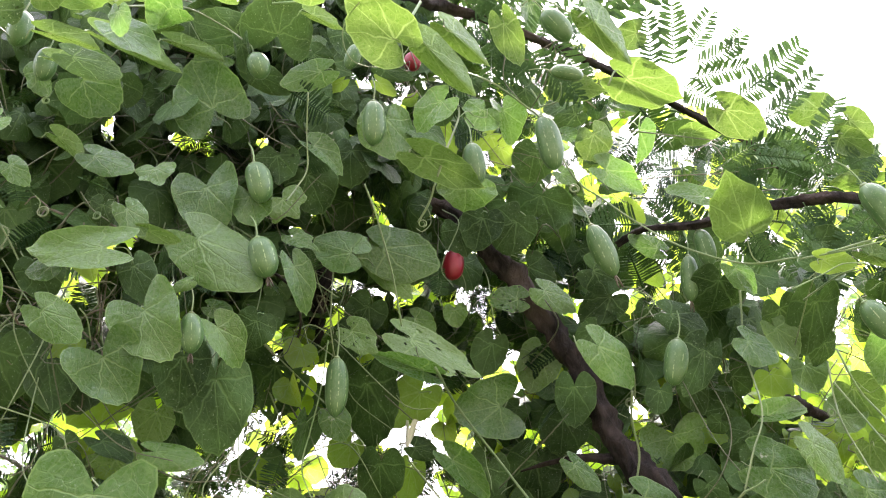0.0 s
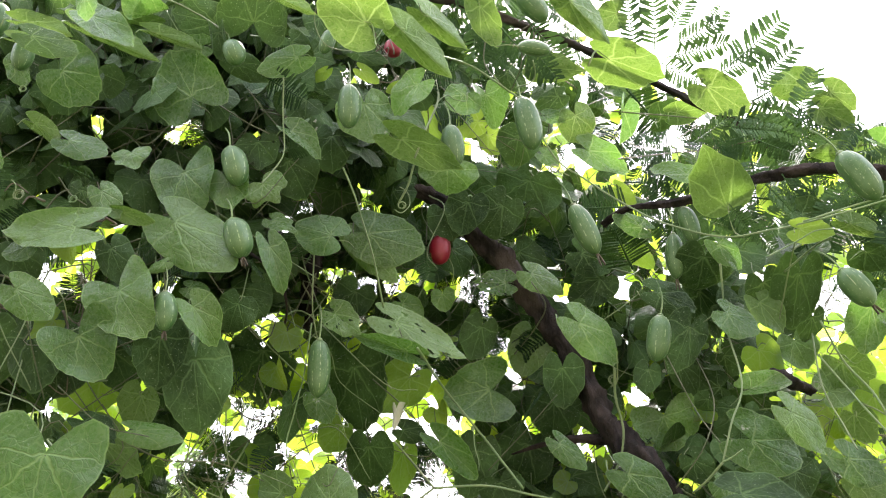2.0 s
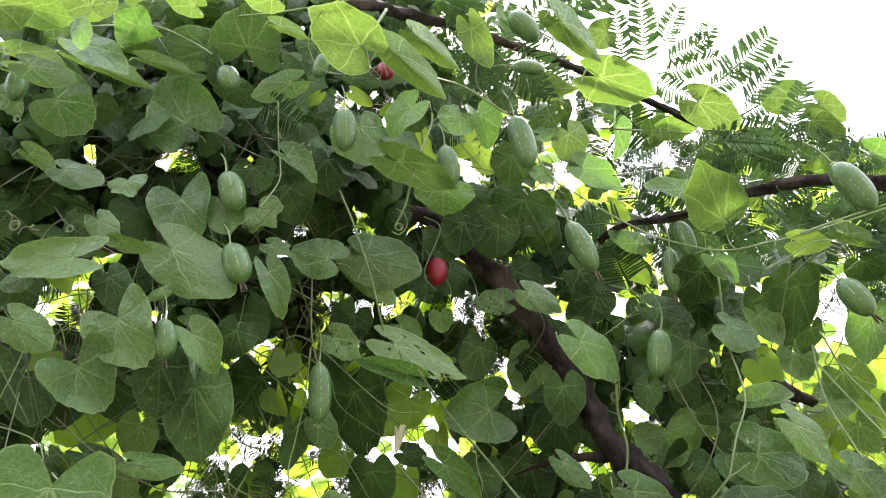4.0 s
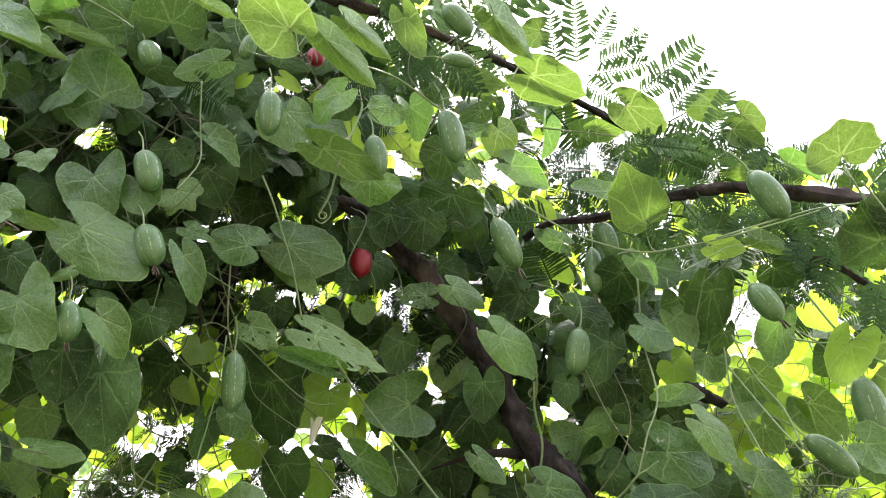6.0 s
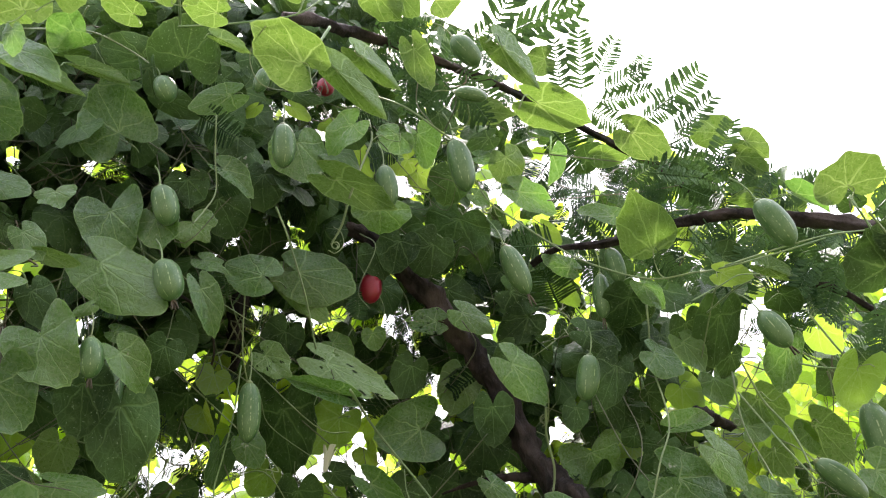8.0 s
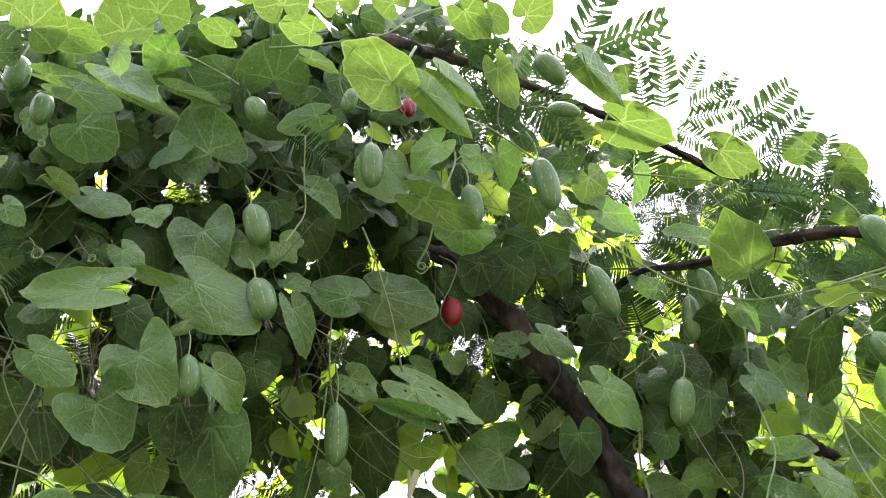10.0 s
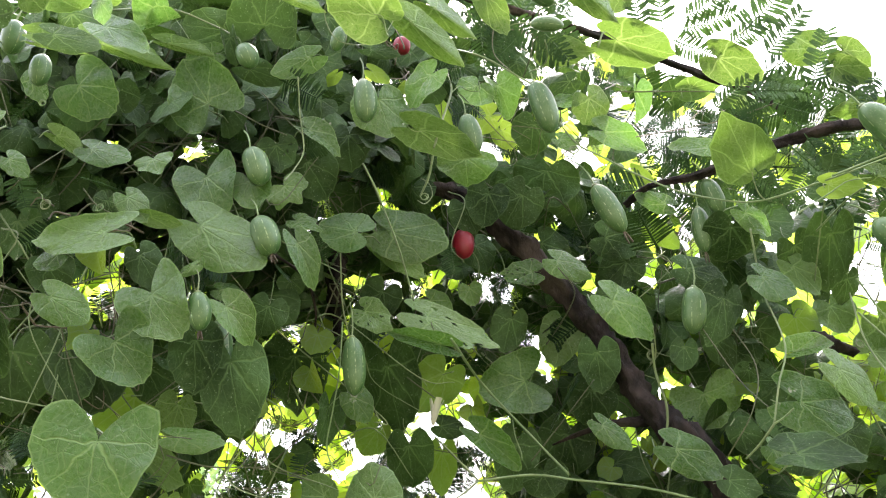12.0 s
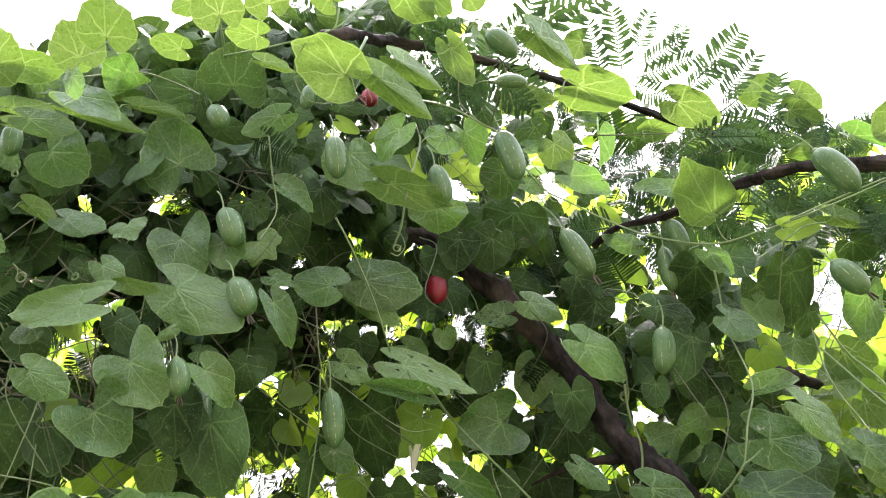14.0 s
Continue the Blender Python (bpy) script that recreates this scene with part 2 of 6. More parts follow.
OUTLINES = {
    "heart": ((0, 1.0), (9, 0.95), (26, 0.87), (50, 0.81), (80, 0.73), (108, 0.66), (132, 0.58), (148, 0.47), (158, 0.30), (168, 0.12), (180, 0.05)),
    "angled": ((0, 1.0), (8, 0.92), (22, 0.83), (43, 0.87), (62, 0.76), (90, 0.79), (116, 0.64), (136, 0.56), (149, 0.44), (158, 0.27), (168, 0.11), (180, 0.05)),
    "kidney": ((0, 1.0), (10, 0.97), (30, 0.94), (60, 0.92), (90, 0.92), (112, 0.94), (128, 0.91), (139, 0.80), (147, 0.56), (154, 0.32), (163, 0.15), (180, 0.05)),
    "open": ((0, 1.0), (10, 0.97), (30, 0.94), (60, 0.93), (90, 0.95), (104, 0.97), (116, 0.95), (126, 0.87), (134, 0.72), (141, 0.48), (150, 0.24), (162, 0.11), (180, 0.05)),
    "delta": ((0, 1.0), (9, 0.90), (24, 0.80), (44, 0.78), (66, 0.72), (84, 0.66), (97, 0.46), (112, 0.27), (135, 0.14), (160, 0.07), (180, 0.05)),
    "lobed": ((0, 1.0), (9, 0.86), (22, 0.64), (34, 0.66), (52, 0.90), (70, 0.66), (93, 0.78), (120, 0.58), (142, 0.46), (155, 0.28), (166, 0.11), (180, 0.05)),
}


def reach(outline, angle):
    """How far the blade reaches from the stalk at an angle from its midrib."""
    rows = OUTLINES[outline]
    for (a, p), (b, q) in zip(rows, rows[1:]):
        if a <= angle <= b:
            f = (angle - a) / (b - a)
            return p + (q - p) * f
    return rows[-1][1]


def blade(outline, form, seed, around=44, rings=6, holes=0.0):
    """Points, faces and flat places of one leaf: stalk at the origin, tip at y = 1, upper side to +z."""
    rng = random.Random(seed)
    ph, ph2, ph3 = rng.uniform(0, 6.28), rng.uniform(0, 6.28), rng.uniform(0, 6.28)
    skew, droop, dome = rng.uniform(-0.06, 0.06), rng.uniform(0.08, 0.42), rng.uniform(0.05, 0.40)
    cup = rng.uniform(-0.25, 0.9)
    keel, lip = rng.uniform(-0.05, 0.30), rng.uniform(-0.5, 0.5)
    verts, flat = [(0.0, 0.0, 0.0)], [(0.0, 0.0)]
    for r in range(1, rings + 1):
        s = r / rings
        for k in range(around):
            a = -180 + 360 * k / around
            wide = reach(outline, abs(a))
            if 13 < abs(a) < 112:
                wide = 0.4 * wide + 0.3 * reach(outline, abs(a) - 7) + 0.3 * reach(outline, abs(a) + 7)
            if around > 30:
                wide *= 1 + 0.018 * math.sin(9 * radians(a) + ph) + 0.016 * math.sin(23 * radians(a) + ph2) + 0.03 * math.sin(3 * radians(a) + ph3)
            x, y = s * wide * math.sin(radians(a)), s * wide * math.cos(radians(a))
            flat.append((x, y))
    for x, y in flat[1:]:
        u = x + skew * y * y
        s = math.hypot(x, y)
        z = keel * (math.sqrt(x * x + 0.006) - 0.077) - dome * x * x - droop * max(y, 0) ** 2.4 + 0.05 * s * s * math.sin(4 * x + ph) + 0.045 * s * math.sin(5 * y + 3 * x + ph2)
        turn = math.atan2(x, y)
        z += cup * max(0.0, s - 0.45) ** 2
        z += 0.04 * math.cos(7 * turn + ph3 * 0.2) * s * s + 0.07 * max(0.0, s - 0.4) * math.sin(5 * turn + ph) + lip * max(0.0, s - 0.6) ** 1.5 * math.sin(turn * 2 + ph2)
        v = y
        if form == "fold":
            lift = 0.85 + 0.2 * math.sin(ph)
            z += lift * (math.sqrt(x * x + 0.004) - 0.063)
            u *= 0.72
        elif form == "curl":
            z += 0.75 * x * x * (1 if ph > 3 else -1) - 0.25 * y * y
        elif form == "roll":
            turn = x * 3.4
            u, z = 0.29 * math.sin(turn), 0.29 * (1 - math.cos(turn)) + 0.1 * y
        verts.append((u, v, z))
    faces = []
    for k in range(around):
        j = (k + 1) % around
        faces.append((0, 1 + j, 1 + k))
        for r in range(rings - 1):
            a, b = 1 + r * around, 1 + (r + 1) * around
            mid = flat[b + k]
            if holes and r >= 1 and r < rings - 1:
                bite = noise.noise((mid[0] * 7 + seed, mid[1] * 7, seed * 1.7))
                if bite > holes:
                    continue
            faces.append((a + k, a + j, b + j, b + k))
    # the slit between the two back lobes stays open
    return verts, faces, [(x * 0.5 + 0.5, y * 0.5 + 0.5) for x, y in flat]


FORMS = {"d": ("delta", "flat", 0), "o": ("open", "flat", 0), "n": ("kidney", "flat", 0), "h": ("heart", "flat", 0), "p": ("angled", "flat", 0), "l": ("lobed", "flat", 0), "c": ("heart", "curl", 0), "f": ("angled", "fold", 0), "r": ("heart", "roll", 0), "k": ("angled", "flat", 0.44)}
LEAF_MESHES = {}
for code, (outline, form, holes) in FORMS.items():
    LEAF_MESHES[code] = []
    for seed in range(4):
        v, f, uv = blade(outline, form, seed * 7 + ord(code), 64 if holes else 44, 12 if holes else 6, holes)
        LEAF_MESHES[code].append(mesh_of("leaf_blade", v, f, LEAF, uv, rim=[0.0] + [(i // (64 if holes else 44) + 1) / (12 if holes else 6) for i in range(len(v) - 1)]))
LIT_TONE_MESHES, SHADE_TONE_MESHES, BACKLIT_TONE_MESHES = {}, {}, {}
for kinds, material in ((LIT_TONE_MESHES, LEAF_LIT_TONE), (SHADE_TONE_MESHES, LEAF_SHADE_TONE), (BACKLIT_TONE_MESHES, LEAF_BACKLIT_TONE)):
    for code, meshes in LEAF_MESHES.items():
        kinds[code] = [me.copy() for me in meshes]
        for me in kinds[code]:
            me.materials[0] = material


def smooth_line(points, steps=6):
    """A soft curve through the points."""
    p = [Vector(q) for q in points]
    if len(p) == 2:
        p.insert(1, (p[0] + p[1]) / 2 - Vector((0, 0, (p[0] - p[1]).length * 0.04)))
    p = [p[0] * 2 - p[1]] + p + [p[-1] * 2 - p[-2]]
    line = []
    for i in range(1, len(p) - 2):
        for k in range(steps):
            t = k / steps
            line.append(0.5 * ((2 * p[i]) + (p[i + 1] - p[i - 1]) * t + (2 * p[i - 1] - 5 * p[i] + 4 * p[i + 1] - p[i + 2]) * t * t + (3 * p[i] - p[i - 1] - 3 * p[i + 1] + p[i + 2]) * t ** 3))
    line.append(p[-2])
    return line


def tube(line, r0, r1, sides=7, bumps=0.0, seed=0):
    verts, faces = [], []
    n = len(line)
    side = None
    for i, p in enumerate(line):
        way = (line[min(i + 1, n - 1)] - line[max(i - 1, 0)]).normalized()
        if side is None:
            side = way.orthogonal().normalized()
        side = (side - way * side.dot(way)).normalized()
        other = way.cross(side)
        for k in range(sides):
            a = 6.28318 * k / sides
            r = r0 + (r1 - r0) * i / (n - 1)
            if bumps:
                r *= 1 + bumps * noise.noise((p.x * 24 + math.cos(a) * 1.3 + seed, p.y * 24 + math.sin(a) * 1.3, p.z * 24))
                r *= 1 + 0.45 * bumps * noise.noise((p.x * 90 + math.cos(a) * 2.6, p.y * 90 + math.sin(a) * 2.6 + seed, p.z * 90))
            verts.append(p + (side * math.cos(a) + other * math.sin(a)) * r)
    for i in range(n - 1):
        for k in range(sides):
            j = (k + 1) % sides
            faces.append((i * sides + k, i * sides + j, (i + 1) * sides + j, (i + 1) * sides + k))
    faces.append(tuple(range(sides))[::-1])
    faces.append(tuple(range((n - 1) * sides, n * sides)))
    return [tuple(v) for v in verts], faces


def gather(pieces):
    """Several pieces as one list of points and faces."""
    verts, faces, uvs = [], [], []
    for v, f, *uv in pieces:
        base = len(verts)
        verts += v
        faces += [tuple(i + base for i in q) for q in f]
        if uv:
            uvs += uv[0]
    return verts, faces, uvs or None


# ---- ground and distance ----
v = [(-600, -600, 0), (600, -600, 0), (600, 600, 0), (-600, 600, 0)]
ground = new("ground", mesh_of("ground", v, [(0, 1, 2, 3)], GROUND, smooth=False))
tagged(ground, "rough grassy ground with bare earth patches", "ground", kind="structure")


def far_tree(x, y, height, spread, seed):
    rng = random.Random(seed)
    tree = new("distant_tree")
    tree.location = (x, y, 0)
    tagged(tree, "hazy distant tree with a loose grey-green crown", "tree", "distant trees")
    bits = [tube(smooth_line([(0, 0, -0.1), (0.2, 0, height * 0.3), (0, 0.2, height * 0.7)]), 0.25, 0.1, 8)]
    for k in range(7):
        a = rng.uniform(0, 6.28)
        z = height * rng.uniform(0.3, 0.6)
        bits.append(tube(smooth_line([(0.1, 0, z), (math.cos(a) * spread * 0.35, math.sin(a) * spread * 0.35, z + height * 0.14), (math.cos(a) * spread * 0.7, math.sin(a) * spread * 0.7, z + height * 0.2)]), 0.1, 0.03, 5))
    vv, ff, _ = gather(bits)
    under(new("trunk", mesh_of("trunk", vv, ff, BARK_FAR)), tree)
    verts, faces = [], []
    clumps = [(rng.gauss(0, spread * 0.45), rng.gauss(0, spread * 0.45), height * rng.uniform(0.4, 0.98)) for _ in range(34)]
    for cx, cy, cz in clumps:
        for _ in range(90):
            p = Vector((cx + rng.gauss(0, spread * 0.16), cy + rng.gauss(0, spread * 0.16), cz + rng.gauss(0, spread * 0.13)))
            m = Euler((rng.uniform(0, 6.28), rng.uniform(0, 6.28), rng.uniform(0, 6.28))).to_matrix()
            s = rng.uniform(0.10, 0.24)
            b = len(verts)
            for q in ((0, -1, 0), (0.5, 0, 0.1), (0, 1, 0), (-0.5, 0, 0.1)):
                verts.append(tuple(p + m @ Vector(q) * s))
            faces.append((b, b + 1, b + 2, b + 3))
    under(new("crown", mesh_of("crown", verts, faces, FAR_LEAF, [(0.5, 0.5)] * len(verts))), tree)


for k, (x, y, height, spread) in enumerate(((15.0, 22.0, 9.0, 3.6), (20.0, 21.0, 10.0, 4.0), (13.0, 27.0, 8.0, 3.4), (14.4, 15.5, 13.5, 2.0), (8.0, 30.0, 6.5, 3.4), (-12.0, 26.0, 7.0, 3.6))):
    far_tree(x, y, height, spread, k)

# an unseen wall added behind the camera: blocks front sky light, bounces a little
bm = bmesh.new()
bmesh.ops.create_cube(bm, size=1.0, matrix=Matrix.Translation((0, -3.6, 2.9)) @ Matrix.Diagonal((30.0, 0.25, 6.0, 1)))
bmesh.ops.bevel(bm, geom=bm.edges[:], offset=0.02, segments=1, affect="EDGES")
me = bpy.data.meshes.new("wall_south")
bm.to_mesh(me)
bm.free()
me.materials.append(WALL)
tagged(new("wall_south", me), "unseen plain wall added to block front sky light", "wall", kind="structure")

# a sunlit bush in the open behind the vine
bush = new("bush")
bush.location = (1.7, 2.95, 0)
tagged(bush, "bright yellow-green bush in open light behind the vine", "bush")


def bush_stems(rng):
    bits = []
    for k in range(7):
        a, b = rng.uniform(-0.5, 0.5), rng.uniform(-0.25, 0.25)
        bits.append(tube(smooth_line([(a * 0.2, b * 0.3, -0.03), (a * 0.7, b * 0.6, 0.9), (a * 1.4, b, 1.9)], 6), 0.012, 0.004, 6))
    vv, ff, _ = gather(bits)
    under(new("stem", mesh_of("stem", vv, ff, STEM_OLD)), bush)


bush_stems(random.Random(61))

# ---- the thorny tree that carries the vine ----
tree = new("thorn_tree")
tree.location = (0.55, 1.25, 0)
tagged(tree, "dark reddish-brown thorn tree with feathery pinnate leaves, overgrown by a vine", "tree")


def wood(name, points, r0, r1, label=""):
    vv, ff = tube(smooth_line(points, 16), r0, r1, 16, 0.75, len(points))
    ob = under(new(name, mesh_of(name, vv, ff, BARK)), tree)
    ob.matrix_parent_inverse = Matrix.Translation(tree.location).inverted()
    return tagged(ob, label)


wood("limb", [(0.045, 1.165, 2.056), (0.000, 1.172, 2.090), (-0.040, 1.180, 2.108), (-0.080, 1.190, 2.118)], 0.0165, 0.0040)
wood("trunk", [(0.039, 1.164, 2.061), (0.107, 1.197, 1.990), (0.174, 1.221, 1.902), (0.215, 1.222, 1.828), (0.247, 1.209, 1.746), (0.278, 1.172, 1.682), (0.311, 1.119, 1.615), (0.520, 1.280, 1.150), (0.560, 1.270, 0.500), (0.550, 1.250, -0.050)], 0.0150, 0.0200)
wood("limb", [(-0.095, 0.882, 2.282), (-0.052, 0.914, 2.304), (-0.015, 0.958, 2.322), (0.043, 0.993, 2.332), (0.103, 1.022, 2.326), (0.165, 1.041, 2.314), (0.252, 1.057, 2.279), (0.337, 1.066, 2.232), (0.416, 1.064, 2.179), (0.463, 1.046, 2.134), (0.486, 1.020, 2.080)], 0.0077, 0.0043)
wood("limb", [(0.262, 1.118, 2.008), (0.292, 1.086, 2.019), (0.354, 1.054, 2.012), (0.409, 1.018, 2.014), (0.468, 0.982, 2.014), (0.507, 0.950, 2.006), (0.550, 0.921, 1.988), (0.602, 0.898, 1.968), (0.665, 0.866, 1.935), (0.750, 0.850, 1.905)], 0.0042, 0.0097)
wood("limb", [(0.441, 1.037, 1.755), (0.476, 1.068, 1.756), (0.512, 1.084, 1.746)], 0.0093, 0.0070)
wood("limb", [(-0.173, 1.161, 2.026), (-0.183, 1.152, 1.966), (-0.187, 1.165, 1.916), (-0.196, 1.200, 1.883)], 0.0120, 0.0095)
wood("twig", [(0.261, 1.194, 1.706), (0.201, 1.232, 1.711), (0.161, 1.257, 1.707), (0.118, 1.268, 1.696)], 0.0070, 0.0012)
wood("twig", [(0.583, 0.916, 1.889), (0.617, 0.915, 1.874), (0.656, 0.916, 1.844), (0.684, 0.914, 1.813)], 0.0043, 0.0029)
wood("twig", [(-0.226, 0.953, 1.912), (-0.199, 1.030, 1.902), (-0.205, 1.103, 1.862), (-0.255, 1.150, 1.845)], 0.0019, 0.0015)


def leaflet_verts(p, way, side, up, long, wide):
    """One narrow leaflet as four small faces."""
    a = p + way * long * 0.5 + side * wide * 0.5 + up * wide * 0.12
    b = p + way * long
    c = p + way * long * 0.5 - side * wide * 0.5 + up * wide * 0.12
    d = p + way * long * 0.9 + side * wide * 0.38
    e = p + way * long * 0.9 - side * wide * 0.38
    f = p + way * long * 0.10 + side * wide * 0.30
    h = p + way * long * 0.10 - side * wide * 0.30
    return [tuple(q) for q in (p, f, a, d, b, e, c, h)], [(0, 1, 2, 6, 7), (2, 3, 4, 5, 6)]


def frond_pieces(pairs, seed, wide=0.5):
    """A pinnate leaf along y, one long, with paired narrow leaflets."""
    rng = random.Random(seed)
    bend, droop = rng.uniform(-0.10, 0.10), rng.uniform(0.0, 0.12)
    line = [Vector((bend * t * t, t, -droop * t * t)) for t in np.linspace(0, 1, 9)]
    pieces = [tube(line, 0.026, 0.012, 5)]
    for k in range(pairs):
        t = 0.10 + 0.90 * (k + 0.5) / pairs
        p = Vector((bend * t * t, t, -droop * t * t))
        size = wide * (0.35 + 0.65 * math.sin(math.pi * min(0.92, 0.18 + 0.75 * t)) ** 0.7)
        for sign in (-1, 1):
            lean = radians(rng.uniform(70, 84))
            way = Vector((sign * math.sin(lean), math.cos(lean), rng.uniform(-0.05, 0.09))).normalized()
            side = Vector((-sign * math.cos(lean), math.sin(lean), 0))
            pieces.append(leaflet_verts(p, way, side, Vector((0, 0, 1)), size * rng.uniform(0.95, 1.05), 0.80 / pairs * rng.uniform(0.92, 1.06)))
    return pieces


FROND_MESHES = []
for seed in range(6):
    vv, ff, _ = gather(frond_pieces(13 + seed % 4, seed))
    FROND_MESHES.append(mesh_of("pinnate_leaf", vv, ff, FROND, [(0.5, 0.5)] * len(vv), smooth=False))
count = 0


def frond(x, y, z, long, wide, rx, ry, rz):
    global count
    ob = under(new("pinnate_leaf", FROND_MESHES[count % 6]), tree)
    ob.matrix_parent_inverse = Matrix.Translation(tree.location).inverted()
    ob.matrix_basis = pose(x, y, z, rx, ry, rz) @ Matrix.Diagonal((wide, long, long, 1))
    count += 1


frond(0.317, 1.030, 2.256, 0.088, 0.040, 114, -7, -2)
frond(0.349, 1.034, 2.257, 0.106, 0.049, 113, 5, -10)
frond(0.371, 1.003, 2.275, 0.065, 0.041, 118, 20, 15)
frond(0.355, 0.997, 2.220, 0.092, 0.040, 168, 41, 78)
frond(0.370, 1.008, 2.249, 0.078, 0.037, 139, 56, 44)
frond(0.349, 1.009, 2.219, 0.066, 0.043, -150, 28, 117)
frond(0.426, 1.009, 2.266, 0.046, 0.038, 114, 25, 6)
frond(0.441, 0.991, 2.199, 0.101, 0.056, 116, 51, 14)
frond(0.457, 0.976, 2.142, 0.091, 0.040, 114, 43, 9)
frond(0.488, 0.940, 2.058, 0.084, 0.040, 102, 29, -23)
frond(0.423, 1.003, 2.192, 0.070, 0.037, 131, 63, 35)
frond(0.429, 0.963, 2.088, 0.078, 0.035, -170, 40, 99)
frond(0.451, 0.968, 2.073, 0.049, 0.035, -153, -56, -120)
frond(0.443, 0.953, 2.055, 0.058, 0.034, -152, 31, 116)
frond(0.535, 0.956, 2.053, 0.053, 0.031, 141, 48, 46)
frond(0.543, 0.899, 2.001, 0.060, 0.036, 133, 67, 38)
frond(0.535, 0.982, 2.007, 0.075, 0.041, -125, -66, -152)
frond(0.547, 0.923, 1.974, 0.056, 0.032, -105, -55, 180)
frond(0.550, 0.903, 1.963, 0.064, 0.038, -133, 11, 128)
frond(0.384, 1.126, 2.042, 0.070, 0.039, 140, -40, -48)
frond(0.352, 1.143, 2.033, 0.066, 0.039, -121, 5, 145)
frond(0.403, 1.012, 1.985, 0.060, 0.035, -138, 24, 130)
frond(0.042, 0.990, 2.313, 0.073, 0.035, 136, 44, 41)
frond(0.143, 0.990, 2.287, 0.087, 0.043, 130, 33, 35)
frond(0.077, 1.024, 2.318, 0.051, 0.031, -118, 24, 164)
frond(0.009, 0.995, 2.340, 0.058, 0.031, -122, -19, -154)
frond(0.141, 0.992, 2.257, 0.070, 0.037, -125, -41, -154)
frond(0.191, 0.963, 2.305, 0.166, 0.056, 120, 27, 15)
frond(0.190, 0.971, 2.309, 0.169, 0.045, 150, 42, 59)
frond(0.111, 0.901, 2.207, 0.094, 0.041, -134, 21, 140)
frond(0.100, 0.974, 2.324, 0.071, 0.038, 157, -38, -64)
frond(0.071, 0.997, 2.333, 0.085, 0.038, -128, 26, 152)
frond(0.606, 0.889, 1.917, 0.073, 0.036, -110, -20, 161)
frond(0.584, 0.902, 1.923, 0.058, 0.037, -102, -38, 159)
frond(0.620, 0.846, 1.834, 0.068, 0.034, -105, -24, 147)
frond(0.653, 0.871, 1.965, 0.070, 0.036, 111, 47, 0)
frond(0.625, 0.907, 2.024, 0.034, 0.031, 133, -54, -42)
frond(0.694, 0.835, 2.028, 0.078, 0.039, 112, 26, -6)
frond(0.693, 0.848, 1.939, 0.051, 0.038, -106, -40, 168)
frond(0.572, 0.959, 1.843, 0.042, 0.031, -110, -49, 178)
frond(0.489, 0.950, 2.042, 0.066, 0.041, 124, 56, 26)
frond(0.435, 1.009, 2.116, 0.084, 0.044, 170, 49, 79)
frond(0.454, 0.992, 2.115, 0.073, 0.044, -127, 38, 150)
frond(0.451, 0.986, 2.065, 0.041, 0.035, -158, -66, -115)
frond(0.447, 0.993, 2.069, 0.044, 0.035, -168, -68, -103)
frond(0.462, 0.983, 2.071, 0.062, 0.035, -178, 66, 92)
frond(0.486, 1.013, 2.067, 0.052, 0.036, -125, 24, 150)
frond(0.540, 1.002, 2.064, 0.046, 0.033, 145, 52, 50)
frond(0.528, 0.960, 2.032, 0.056, 0.031, 129, 54, 32)
frond(0.527, 0.908, 1.984, 0.053, 0.036, 159, 75, 67)
frond(0.498, 0.991, 2.043, 0.058, 0.035, 120, -19, -22)
frond(0.493, 0.976, 1.980, 0.064, 0.040, -117, -41, -166)
frond(0.523, 0.982, 1.996, 0.063, 0.041, -117, -38, -166)
frond(0.576, 0.963, 1.965, 0.053, 0.033, 157, -47, -66)
frond(0.549, 0.955, 1.981, 0.048, 0.033, -109, -48, -178)
frond(0.543, 0.924, 1.960, 0.051, 0.038, -127, 24, 146)
frond(0.560, 0.939, 1.942, 0.060, 0.039, -117, -6, 137)
frond(0.377, 1.136, 2.025, 0.065, 0.039, 171, -55, -81)
frond(0.413, 1.148, 2.046, 0.068, 0.040, 126, -35, -30)
frond(0.373, 1.189, 2.039, 0.063, 0.041, -135, 36, 137)
frond(0.378, 1.169, 2.046, 0.062, 0.040, -132, 21, 136)
frond(0.387, 1.043, 1.982, 0.060, 0.036, -145, 53, 128)
frond(0.416, 1.037, 2.001, 0.066, 0.036, -122, 26, 156)
frond(0.043, 0.996, 2.347, 0.073, 0.036, 156, 61, 63)
frond(0.048, 1.030, 2.329, 0.075, 0.036, 155, 57, 62)
frond(0.134, 1.049, 2.311, 0.079, 0.045, 118, 18, 15)
frond(0.067, 1.037, 2.336, 0.045, 0.032, -157, 58, 114)
frond(0.081, 1.069, 2.342, 0.049, 0.033, 173, 57, 82)
frond(0.013, 1.051, 2.362, 0.051, 0.033, -132, -25, -140)
frond(0.031, 1.065, 2.372, 0.056, 0.033, -115, -23, -173)
frond(0.131, 1.027, 2.281, 0.065, 0.038, -132, -38, -144)
frond(0.151, 1.051, 2.302, 0.068, 0.039, -161, -39, -110)
frond(0.193, 1.020, 2.335, 0.178, 0.048, 145, 55, 52)
frond(0.149, 0.942, 2.253, 0.087, 0.044, -128, 33, 155)
frond(0.137, 0.886, 2.181, 0.074, 0.033, -132, 24, 144)
frond(0.078, 0.980, 2.331, 0.065, 0.038, 128, -36, -25)
frond(0.105, 0.978, 2.353, 0.077, 0.046, -159, -51, -111)
